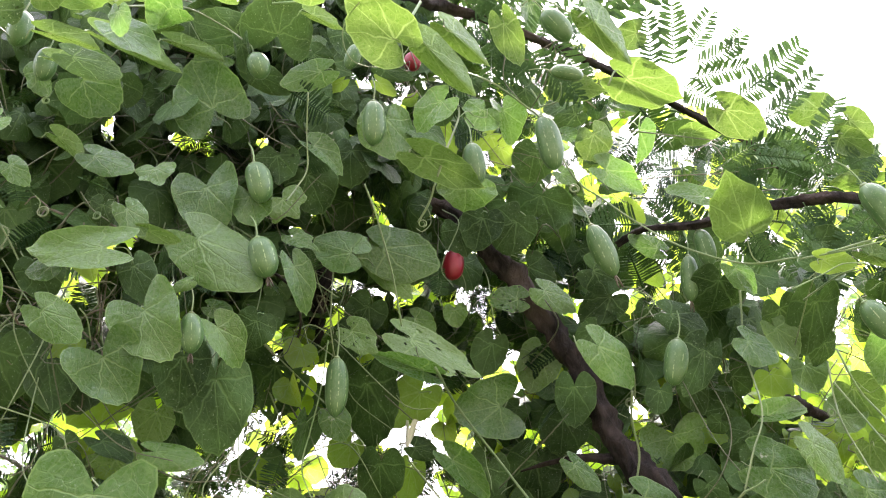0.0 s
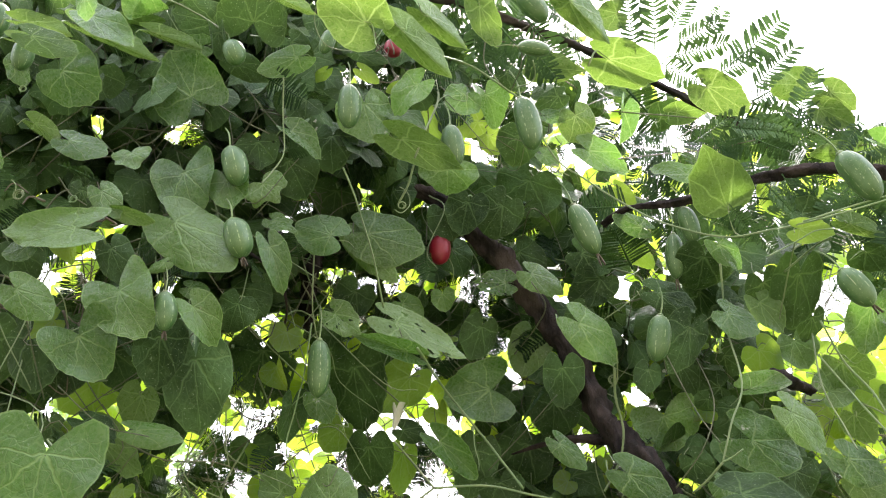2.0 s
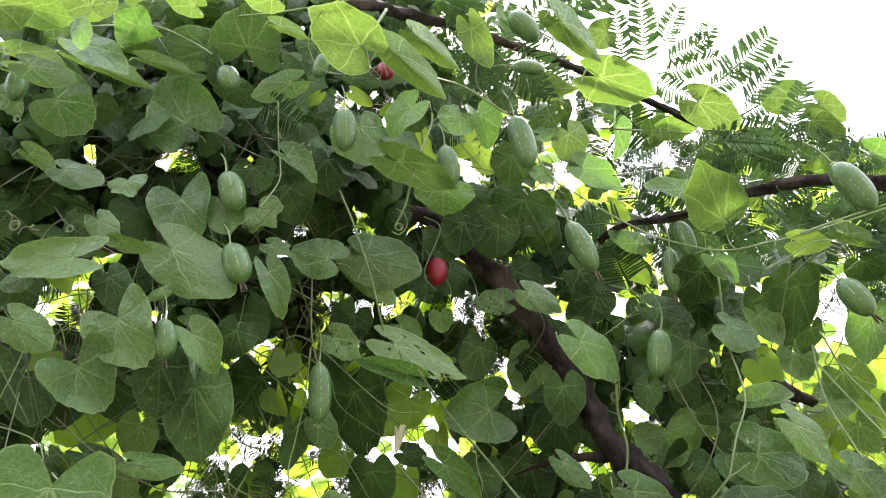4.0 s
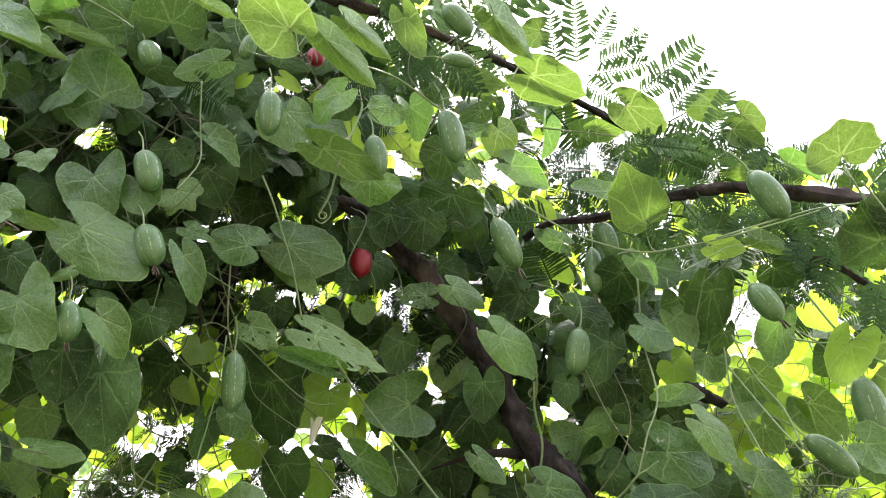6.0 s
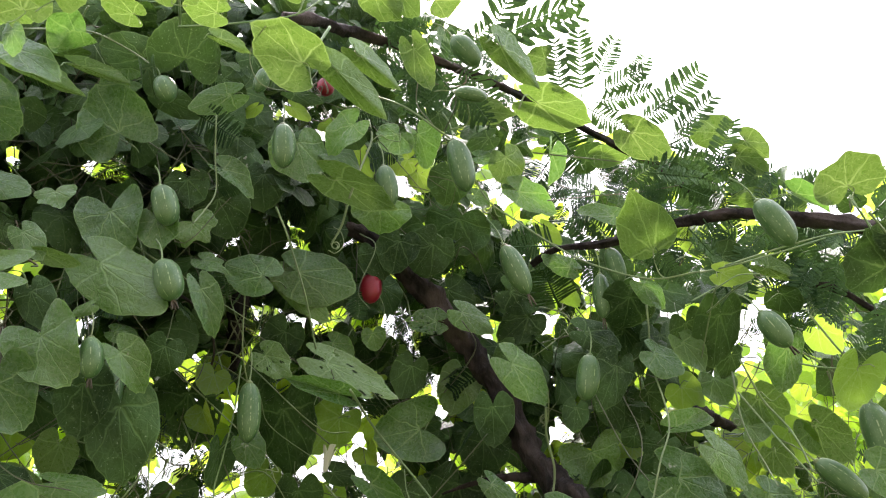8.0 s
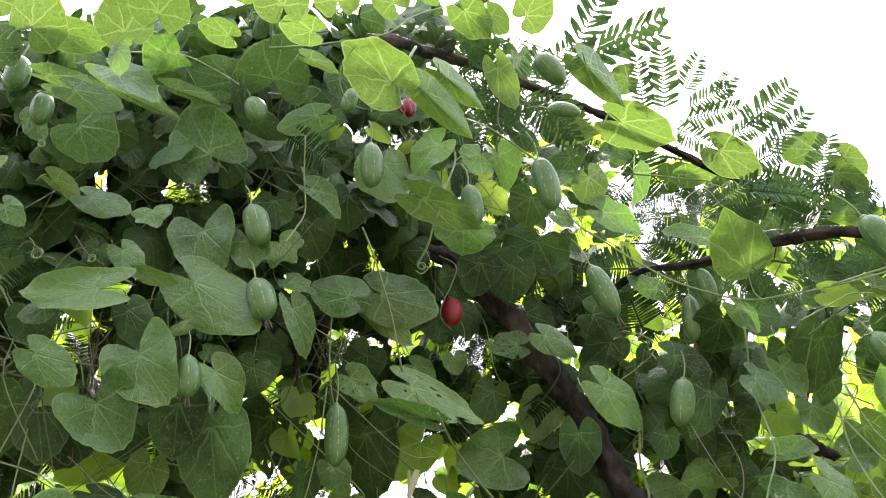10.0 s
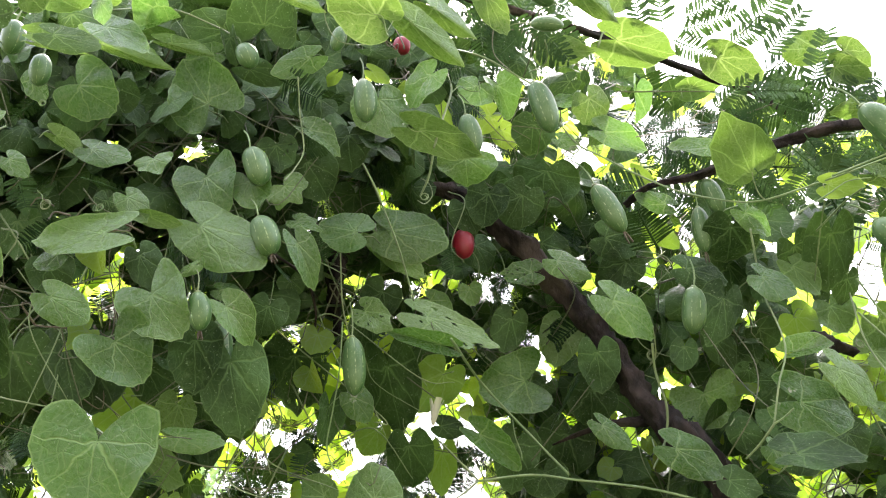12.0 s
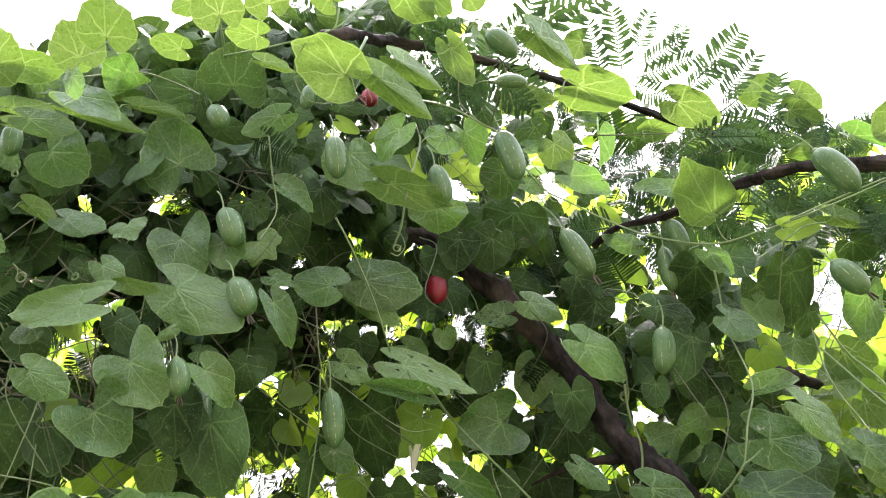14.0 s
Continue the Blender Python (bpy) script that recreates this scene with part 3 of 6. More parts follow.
frond(0.077, 1.053, 2.340, 0.080, 0.040, -117, -1, 179)
frond(0.107, 1.030, 2.369, 0.094, 0.049, -118, 3, 173)
frond(0.610, 0.920, 1.942, 0.075, 0.037, -107, -20, 147)
frond(0.657, 0.930, 1.916, 0.076, 0.038, -108, -37, 170)
frond(0.596, 0.941, 1.935, 0.061, 0.038, -114, -5, 164)
frond(0.590, 0.957, 1.916, 0.052, 0.038, -144, -69, -135)
frond(0.613, 0.860, 1.840, 0.057, 0.034, -112, -11, 137)
frond(0.622, 0.870, 1.839, 0.070, 0.034, -125, 22, 144)
frond(0.677, 0.916, 1.965, 0.065, 0.038, 123, 51, 18)
frond(0.677, 0.911, 1.984, 0.067, 0.038, 117, 65, 13)
frond(0.623, 0.949, 2.016, 0.028, 0.028, 126, -35, -34)
frond(0.652, 0.938, 2.034, 0.029, 0.029, 158, -56, -72)
frond(0.727, 0.858, 2.054, 0.066, 0.040, 108, 20, -26)
frond(0.700, 0.850, 2.037, 0.079, 0.040, 109, 20, -23)
frond(0.733, 0.879, 1.971, 0.050, 0.040, -121, -60, -163)
frond(0.708, 0.885, 1.929, 0.052, 0.039, -108, -29, 165)
frond(0.570, 0.995, 1.859, 0.042, 0.032, 167, -54, -82)
frond(0.589, 0.988, 1.852, 0.037, 0.031, -124, -54, -160)
frond(0.563, 0.929, 1.936, 0.088, 0.028, -107, 56, -164)
frond(0.602, 0.924, 1.926, 0.057, 0.030, -114, 42, 169)
frond(0.597, 0.933, 1.949, 0.053, 0.028, -104, -14, 158)
frond(0.583, 0.941, 1.903, 0.057, 0.027, -132, 41, 175)
frond(0.555, 0.951, 1.875, 0.049, 0.024, -132, 36, 146)
frond(0.598, 0.958, 1.874, 0.047, 0.027, -70, 41, -153)
frond(0.658, 0.871, 2.029, 0.079, 0.028, -129, 77, 154)
frond(0.671, 0.886, 2.013, 0.072, 0.028, -144, 41, 135)
frond(0.669, 0.910, 2.001, 0.051, 0.027, 124, -43, -15)
frond(0.640, 0.928, 1.972, 0.047, 0.025, -65, -57, 151)
frond(0.578, 0.917, 1.983, 0.057, 0.027, -133, 50, 146)
frond(0.732, 0.938, 1.886, 0.067, 0.030, -132, -57, -172)
frond(0.730, 0.940, 1.863, 0.053, 0.028, -153, -35, -150)
frond(0.689, 0.975, 1.851, 0.049, 0.025, -106, -58, -167)
frond(0.437, 0.933, 1.978, 0.066, 0.027, -84, 46, -153)
frond(0.457, 0.926, 1.988, 0.060, 0.025, -119, 35, 173)
frond(0.382, 0.893, 2.040, 0.073, 0.028, -101, 85, 172)
frond(0.414, 0.894, 2.057, 0.076, 0.028, -145, 56, 139)
frond(0.347, 0.915, 2.029, 0.060, 0.027, 147, 43, 37)
frond(0.390, 0.938, 1.953, 0.058, 0.027, -137, 38, 160)
frond(0.553, 0.898, 2.044, 0.050, 0.024, -99, -35, -175)
frond(0.524, 0.924, 1.956, 0.058, 0.025, -109, -46, 169)
frond(0.618, 0.897, 2.019, 0.049, 0.025, 146, -69, -44)
frond(0.412, 0.943, 1.931, 0.052, 0.025, -132, 38, 159)
frond(0.703, 0.915, 1.954, 0.047, 0.025, -128, 47, 158)

# ---- the climbing vine ----
vine = new("climbing_vine")
vine.location = (-0.1, 1.1, 0)
tagged(vine, "climbing gourd vine with heart-shaped green leaves draped over a tree", "vine")
HOME = Matrix.Translation(vine.location).inverted()
PETIOLES = []
for seed in range(3):
    rng = random.Random(seed)
    vv, ff = tube(smooth_line([(0, 0.01, 0), (rng.uniform(-.1, .1), -0.12, -0.10), (rng.uniform(-.2, .2), -0.30, -0.36), (rng.uniform(-.3, .3), -0.36, -0.75)], 4), 0.012, 0.016, 5)
    PETIOLES.append(mesh_of("petiole", vv, ff, STEM))
made = 0
LEAF_SPOTS = []


def leaf(code, x, y, z, long, wide, rx, ry, rz, backlit_tone=False, thin=False, shade_tone=False):
    """One vine leaf with its stalk at (x, y, z)."""
    global made
    # each flag picks a copy with light or shade in its colour; thin is lit
    me = (BACKLIT_TONE_MESHES if backlit_tone else LIT_TONE_MESHES if thin else SHADE_TONE_MESHES if shade_tone else LEAF_MESHES)[code][made % 4]
    ob = under(new("leaf", me), vine)
    ob.matrix_parent_inverse = HOME
    ob.matrix_basis = pose(x, y, z, rx, ry, rz) @ Matrix.Diagonal((wide, long, wide, 1))
    under(new("petiole", PETIOLES[made % 3]), ob)
    LEAF_SPOTS.append((x, y, z))
    made += 1
    return ob


leaf("h", -0.294, 0.539, 1.933, 0.045, 0.018, -90, 67, -175, shade_tone=True)
leaf("f", -0.322, 0.566, 1.949, 0.038, 0.012, -9, -31, -64, thin=True)
leaf("f", -0.400, 0.680, 2.062, 0.053, 0.020, -10, -29, -70, thin=True)
leaf("h", -0.350, 0.717, 2.097, 0.061, 0.029, -70, 53, -155)
leaf("f", -0.380, 0.769, 2.119, 0.081, 0.027, -14, -32, -51, thin=True)
leaf("r", -0.313, 0.780, 2.161, 0.035, 0.074, -95, -60, -173)
leaf("f", -0.323, 0.821, 2.153, 0.062, 0.019, -14, -27, -66, thin=True)
leaf("o", -0.285, 0.858, 2.086, 0.063, 0.048, 108, -27, -3)
leaf("o", -0.414, 0.789, 2.078, 0.050, 0.040, -118, 44, 156)
leaf("h", -0.462, 0.841, 2.088, 0.050, 0.034, -146, 51, 131, shade_tone=True)
leaf("h", -0.443, 0.747, 2.064, 0.030, 0.028, -109, 7, 159)
leaf("c", -0.401, 0.737, 1.973, 0.035, 0.018, -27, -24, -41, thin=True)
leaf("h", -0.359, 0.736, 1.951, 0.047, 0.025, -57, 63, -140)
leaf("l", -0.314, 0.784, 1.961, 0.026, 0.029, -71, 18, -172)
leaf("o", -0.277, 0.850, 1.970, 0.057, 0.041, -85, 15, 175)
leaf("p", -0.226, 0.853, 1.961, 0.044, 0.033, -85, 17, -174)
leaf("l", -0.204, 0.932, 1.995, 0.032, 0.043, -90, 46, -158)
leaf("h", -0.179, 0.957, 2.042, 0.056, 0.051, -114, 30, -173, shade_tone=True)
leaf("k", -0.215, 0.929, 2.056, 0.039, 0.037, -100, 8, -175, shade_tone=True)
leaf("c", -0.161, 0.891, 2.049, 0.048, 0.026, -66, 56, -137)
leaf("h", -0.274, 0.838, 1.899, 0.098, 0.053, -76, 50, -162)
leaf("h", -0.328, 0.761, 1.902, 0.036, 0.022, -79, 37, -163)
leaf("c", -0.306, 0.769, 1.881, 0.036, 0.014, -11, -36, -64, thin=True)
leaf("o", -0.334, 0.728, 1.845, 0.073, 0.027, -8, -76, 96)
leaf("h", -0.384, 0.737, 1.830, 0.027, 0.018, -79, -76, 163)
leaf("h", -0.374, 0.805, 1.927, 0.025, 0.028, -106, -24, 174, shade_tone=True)
leaf("l", -0.189, 0.941, 1.947, 0.042, 0.020, -49, 49, -150)
leaf("c", -0.169, 0.858, 1.874, 0.055, 0.024, -91, 25, -153)
leaf("h", -0.119, 0.957, 1.932, 0.060, 0.041, 70, -62, 5)
leaf("h", -0.333, 0.813, 1.858, 0.044, 0.028, -90, 26, -177, shade_tone=True)
leaf("h", -0.125, 0.845, 2.188, 0.047, 0.031, -97, 26, 174, shade_tone=True)
leaf("h", -0.002, 0.898, 2.118, 0.051, 0.040, -83, -55, 151)
leaf("h", -0.075, 0.929, 2.110, 0.058, 0.057, -99, 16, -160)
leaf("h", -0.123, 0.963, 2.082, 0.050, 0.049, -92, -7, 165, shade_tone=True)
leaf("p", -0.022, 0.917, 2.047, 0.093, 0.034, -12, -35, -50, thin=True)
leaf("h", 0.034, 1.028, 2.064, 0.036, 0.060, -98, -6, -175)
leaf("h", 0.060, 1.020, 2.181, 0.036, 0.042, -92, -38, -177)
leaf("c", 0.093, 1.063, 2.208, 0.054, 0.038, -91, 21, -168)
leaf("h", 0.182, 1.046, 2.156, 0.028, 0.020, -52, 73, -143)
leaf("h", 0.143, 1.098, 2.153, 0.047, 0.048, -103, -18, 180, shade_tone=True)
leaf("h", 0.166, 1.230, 2.143, 0.067, 0.081, -110, -23, 176, shade_tone=True)
leaf("p", 0.224, 1.049, 2.157, 0.047, 0.041, -115, 31, -174, thin=True)
leaf("h", 0.243, 1.062, 2.104, 0.066, 0.041, -74, 67, -149)
leaf("h", 0.174, 1.059, 2.098, 0.029, 0.019, -90, 55, -179)
leaf("h", -0.083, 1.080, 1.987, 0.087, 0.059, -92, 73, -173)
leaf("h", -0.103, 1.099, 1.982, 0.091, 0.032, -91, 42, 166)
leaf("k", -0.041, 1.089, 1.852, 0.105, 0.043, -53, 56, -130, thin=True)
leaf("f", -0.028, 1.059, 1.803, 0.078, 0.026, 138, -69, -27)
leaf("k", -0.120, 1.029, 1.848, 0.045, 0.029, -82, 51, -176)
leaf("o", 0.085, 1.232, 1.788, 0.069, 0.051, -129, -77, -131)
leaf("h", 0.158, 1.266, 1.876, 0.062, 0.050, -100, -20, 178, thin=True)
leaf("k", 0.115, 1.186, 1.945, 0.049, 0.029, 81, -85, 7)
leaf("p", 0.157, 1.171, 1.953, 0.058, 0.032, -68, 54, -157)
leaf("h", 0.202, 1.009, 1.821, 0.074, 0.045, -83, 55, -150)
leaf("h", 0.195, 1.184, 1.807, 0.059, 0.045, -101, 2, -172, shade_tone=True)
leaf("h", 0.189, 1.265, 1.773, 0.059, 0.054, -102, -7, -178, shade_tone=True)
leaf("h", -0.107, 1.135, 1.800, 0.109, 0.059, -131, 2, -180, shade_tone=True)
leaf("h", -0.145, 1.063, 1.743, 0.038, 0.029, -96, 34, -170)
leaf("h", -0.088, 1.176, 1.695, 0.071, 0.048, -130, -1, -176, shade_tone=True)
leaf("n", -0.123, 1.056, 1.613, 0.043, 0.040, 90, -1, 0, thin=True)
leaf("h", -0.040, 1.167, 1.718, 0.037, 0.023, -128, 65, 141, shade_tone=True)
leaf("c", 0.015, 1.153, 1.697, 0.073, 0.029, -92, 49, -173)
leaf("c", 0.176, 1.104, 1.685, 0.049, 0.023, -77, 44, -162)
leaf("h", -0.036, 1.219, 1.807, 0.069, 0.055, -42, 27, 30, backlit_tone=True)
leaf("h", -0.135, 1.185, 1.724, 0.050, 0.035, -45, 34, 15, backlit_tone=True)
leaf("h", -0.050, 1.277, 1.700, 0.069, 0.034, -50, 1, 11, backlit_tone=True)
leaf("h", 0.018, 1.184, 1.927, 0.027, 0.027, -93, 8, 178)
leaf("h", -0.041, 1.165, 1.907, 0.039, 0.026, -94, 58, -176)
leaf("h", 0.077, 1.219, 1.883, 0.055, 0.040, -106, -19, -165, shade_tone=True)
leaf("h", -0.266, 0.857, 2.195, 0.060, 0.040, 160, -57, -58, shade_tone=True)
leaf("h", -0.280, 0.856, 2.159, 0.038, 0.022, -173, -65, -97)
leaf("o", -0.206, 0.831, 2.177, 0.056, 0.048, 126, 13, 6, shade_tone=True)
leaf("h", -0.156, 0.866, 2.143, 0.057, 0.027, -117, -61, -143)
leaf("h", -0.240, 0.880, 2.149, 0.051, 0.025, -139, 50, 135, shade_tone=True)
leaf("r", -0.247, 0.824, 2.154, 0.037, 0.032, -114, 11, -176, shade_tone=True)
leaf("h", -0.169, 0.888, 2.185, 0.041, 0.025, -112, 37, 165, shade_tone=True)
leaf("p", -0.060, 0.802, 2.146, 0.075, 0.049, 33, 33, 142, thin=True)
leaf("f", -0.157, 0.792, 2.173, 0.042, 0.017, -20, -32, -60, thin=True)
leaf("f", -0.020, 0.855, 2.172, 0.096, 0.037, -27, -31, -35, thin=True)
leaf("f", 0.011, 0.905, 2.234, 0.071, 0.032, -26, -39, -35, thin=True)
leaf("h", -0.075, 0.866, 2.146, 0.042, 0.014, -123, 65, 146, shade_tone=True)
leaf("h", 0.083, 0.905, 2.246, 0.061, 0.029, -46, -20, -12, thin=True)
leaf("d", 0.150, 0.953, 2.180, 0.084, 0.034, -1, -45, -82, thin=True)
leaf("f", 0.210, 0.922, 2.263, 0.080, 0.042, -32, -29, -37, thin=True)
leaf("h", 0.123, 1.031, 2.226, 0.041, 0.025, -112, 44, 172, shade_tone=True)
leaf("h", 0.201, 1.055, 2.196, 0.039, 0.024, -127, -65, -153, shade_tone=True)
leaf("h", -0.008, 1.090, 2.199, 0.053, 0.027, -45, -23, -26, backlit_tone=True)
leaf("h", 0.081, 1.203, 2.248, 0.048, 0.036, -25, 43, 62, backlit_tone=True)
leaf("h", 0.099, 1.241, 2.241, 0.041, 0.030, -46, -19, -21, backlit_tone=True)
leaf("h", 0.131, 1.217, 2.311, 0.037, 0.020, -33, 42, 54, backlit_tone=True)
leaf("h", -0.096, 1.029, 2.235, 0.032, 0.016, -36, -41, -37, backlit_tone=True)
leaf("h", -0.151, 1.027, 2.236, 0.025, 0.014, -37, 34, 36, backlit_tone=True)
leaf("h", -0.043, 1.079, 2.240, 0.025, 0.014, -22, 39, 60, backlit_tone=True)
leaf("d", 0.405, 0.986, 1.972, 0.096, 0.060, 47, 15, 160, thin=True)
leaf("f", 0.437, 1.044, 2.124, 0.054, 0.023, -27, -47, -46, thin=True)
leaf("h", 0.572, 1.239, 2.119, 0.066, 0.038, -43, -24, -24, backlit_tone=True)
leaf("h", 0.634, 1.239, 2.115, 0.043, 0.030, -45, 27, 12, backlit_tone=True)
leaf("h", 0.318, 1.260, 2.138, 0.042, 0.023, -43, -33, -36, backlit_tone=True)
leaf("h", 0.329, 1.249, 2.024, 0.053, 0.028, -36, -38, -31, backlit_tone=True)
leaf("h", 0.416, 1.254, 2.138, 0.031, 0.019, -29, 42, 55, backlit_tone=True)
leaf("h", 0.454, 1.232, 2.055, 0.022, 0.018, -35, 41, 42, backlit_tone=True)
leaf("h", 0.114, 1.151, 2.060, 0.066, 0.052, -111, -36, -168, shade_tone=True)
leaf("h", 0.061, 1.113, 2.049, 0.051, 0.047, -102, -18, 179, shade_tone=True)
leaf("h", 0.023, 1.130, 2.041, 0.046, 0.039, -98, 15, 173, shade_tone=True)
leaf("h", 0.146, 1.280, 2.033, 0.063, 0.049, -105, 34, 168, shade_tone=True)
leaf("h", 0.243, 1.216, 2.004, 0.057, 0.048, -114, 67, 161, shade_tone=True)
leaf("h", 0.270, 1.236, 1.965, 0.064, 0.047, -113, -47, -155, shade_tone=True)
leaf("p", 0.277, 1.023, 2.237, 0.097, 0.047, -16, -39, -64, thin=True)
leaf("h", 0.290, 1.003, 2.306, 0.036, 0.032, -32, 44, 59, thin=True)
leaf("h", 0.410, 1.006, 2.172, 0.072, 0.041, -25, -38, -49, thin=True)
leaf("h", 0.547, 1.010, 2.175, 0.056, 0.037, -6, 44, 97, thin=True)
leaf("p", 0.551, 0.949, 2.121, 0.051, 0.028, -26, -42, -44, thin=True)
leaf("c", 0.523, 0.927, 2.082, 0.051, 0.026, -13, -44, -54, thin=True)
leaf("h", 0.388, 1.095, 2.186, 0.051, 0.027, 12, -50, -106, thin=True)
leaf("f", 0.304, 1.084, 2.186, 0.065, 0.035, -91, -11, -145)
leaf("h", 0.389, 1.089, 2.075, 0.061, 0.029, 51, -54, 29)
leaf("h", 0.313, 1.095, 1.994, 0.048, 0.024, 87, -67, 10)
leaf("h", 0.451, 0.891, 1.896, 0.040, 0.022, -7, -50, -77, backlit_tone=True)
leaf("f", 0.521, 0.912, 1.911, 0.060, 0.024, -10, -41, -60, thin=True)
leaf("h", 0.568, 0.955, 2.032, 0.069, 0.022, -2, 36, 97, thin=True)
leaf("h", 0.607, 0.953, 2.033, 0.043, 0.024, -52, 7, 11, thin=True)
leaf("h", 0.406, 1.048, 1.944, 0.046, 0.031, -80, 46, -159)
leaf("h", 0.392, 1.125, 2.017, 0.056, 0.036, -99, 14, -179, shade_tone=True)
leaf("c", 0.484, 0.949, 1.943, 0.044, 0.030, -100, 67, 175, shade_tone=True)
leaf("h", 0.375, 0.960, 1.816, 0.045, 0.038, -64, 52, -141)
leaf("h", 0.337, 1.135, 1.905, 0.066, 0.037, -68, 74, -146, shade_tone=True)
leaf("p", 0.363, 1.092, 1.838, 0.071, 0.040, -98, -25, -163, shade_tone=True)
leaf("h", 0.412, 1.186, 1.923, 0.084, 0.045, -108, 32, -173, shade_tone=True)
leaf("h", 0.486, 0.999, 1.878, 0.084, 0.046, -136, -1, 179, shade_tone=True)
leaf("h", 0.531, 1.088, 1.848, 0.043, 0.028, -133, 8, -173, shade_tone=True)
leaf("f", 0.409, 1.013, 1.735, 0.071, 0.030, 30, 63, -43)
leaf("o", 0.351, 1.245, 1.745, 0.053, 0.057, -93, 16, -180)
leaf("n", 0.390, 0.982, 1.666, 0.067, 0.038, -97, 69, -176)
leaf("h", 0.418, 0.925, 1.686, 0.066, 0.034, -86, 55, -151)
leaf("h", 0.524, 1.143, 1.830, 0.041, 0.041, -94, 19, 173, thin=True)
leaf("h", 0.543, 1.105, 1.751, 0.048, 0.039, 84, 59, -7, thin=True)
leaf("h", 0.476, 0.938, 1.638, 0.052, 0.033, -84, 63, -158)
leaf("h", 0.256, 1.059, 1.639, 0.072, 0.037, -91, 63, -167)
leaf("c", 0.339, 0.965, 1.615, 0.031, 0.021, -89, 53, -160)
leaf("h", 0.452, 0.931, 1.639, 0.025, 0.015, -85, 49, -166)
leaf("h", 0.492, 0.962, 1.619, 0.039, 0.030, -102, 56, 176, thin=True)
leaf("h", 0.512, 0.983, 1.694, 0.044, 0.029, -40, -28, -24, thin=True)
leaf("h", 0.465, 1.125, 1.813, 0.048, 0.038, -51, -37, -17, backlit_tone=True)
leaf("h", 0.442, 1.030, 1.852, 0.049, 0.029, -91, 34, 179, thin=True)
leaf("h", 0.316, 1.165, 1.798, 0.038, 0.027, -88, -15, 174, shade_tone=True)
leaf("h", 0.376, 1.217, 1.822, 0.058, 0.034, -104, 32, -177, shade_tone=True)
leaf("h", 0.462, 1.058, 1.639, 0.034, 0.038, -89, 28, -168, shade_tone=True)
leaf("h", 0.397, 1.029, 1.620, 0.036, 0.037, -109, -58, -174, shade_tone=True)
leaf("h", 0.238, 1.221, 1.774, 0.037, 0.034, 163, -80, -82, shade_tone=True)
leaf("h", 0.344, 1.083, 1.658, 0.039, 0.028, -104, 35, 164, shade_tone=True)
leaf("h", 0.065, 1.252, 1.698, 0.072, 0.050, -102, -11, -170, shade_tone=True)
leaf("h", 0.146, 1.307, 1.715, 0.077, 0.064, -106, -21, -172, shade_tone=True)
leaf("h", 0.098, 1.227, 1.649, 0.037, 0.047, -108, 17, 175, shade_tone=True)
leaf("h", 0.691, 1.331, 1.834, 0.063, 0.049, -35, -36, -36, backlit_tone=True)
leaf("h", 0.662, 1.378, 1.870, 0.054, 0.039, -31, -39, -47, backlit_tone=True)
leaf("h", 0.614, 1.221, 1.761, 0.051, 0.040, -23, -39, -52, backlit_tone=True)
leaf("h", 0.327, 1.442, 1.785, 0.058, 0.039, -43, -19, -7, backlit_tone=True)
leaf("h", 0.453, 1.242, 1.837, 0.039, 0.039, -118, 42, 150, shade_tone=True)
leaf("h", 0.231, 1.193, 1.899, 0.037, 0.028, -106, -46, -169, shade_tone=True)
leaf("h", -0.126, 1.098, 1.870, 0.055, 0.034, -108, -22, -173, shade_tone=True)
leaf("h", -0.375, 0.723, 1.779, 0.050, 0.027, -87, 53, -172)
leaf("o", -0.338, 0.786, 1.750, 0.050, 0.038, -93, 34, -171)
leaf("o", -0.306, 0.791, 1.800, 0.061, 0.039, -82, 33, 176)
leaf("c", -0.240, 0.831, 1.794, 0.047, 0.030, -84, 42, -148)
leaf("h", -0.257, 0.856, 1.826, 0.027, 0.016, -71, 70, -159)
leaf("h", -0.256, 0.900, 1.753, 0.085, 0.055, -98, 7, -168, shade_tone=True)
leaf("h", -0.283, 0.859, 1.769, 0.058, 0.042, -107, -3, -167, shade_tone=True)
leaf("k", -0.233, 1.107, 1.820, 0.087, 0.064, -127, -9, -179, shade_tone=True)
leaf("c", -0.278, 0.827, 1.846, 0.021, 0.012, -67, -60, 167)
leaf("n", -0.238, 0.570, 1.599, 0.047, 0.045, -86, -7, -166)
leaf("c", -0.307, 0.886, 1.672, 0.052, 0.023, -24, 66, -104)
leaf("h", -0.426, 0.928, 1.687, 0.036, 0.022, -104, 30, 173, shade_tone=True)
leaf("h", -0.345, 0.973, 1.730, 0.049, 0.035, -51, 18, 12, thin=True)
leaf("n", -0.399, 1.010, 1.679, 0.058, 0.037, -44, -39, -43, thin=True)
leaf("h", -0.432, 1.041, 1.768, 0.073, 0.054, -33, 42, 40, backlit_tone=True)
leaf("h", -0.193, 1.091, 1.626, 0.038, 0.032, 100, -50, -4, thin=True)
leaf("h", -0.433, 0.861, 1.776, 0.069, 0.049, -105, 6, 178, shade_tone=True)
leaf("h", -0.230, 0.956, 1.840, 0.039, 0.036, -101, -19, -167, shade_tone=True)
leaf("h", -0.110, 1.138, 1.917, 0.050, 0.044, -104, -30, -175, shade_tone=True)
leaf("h", -0.530, 0.661, 2.117, 0.055, 0.043, 21, 47, 123, thin=True)
leaf("h", -0.584, 0.601, 2.086, 0.031, 0.023, -33, -38, -37, thin=True)
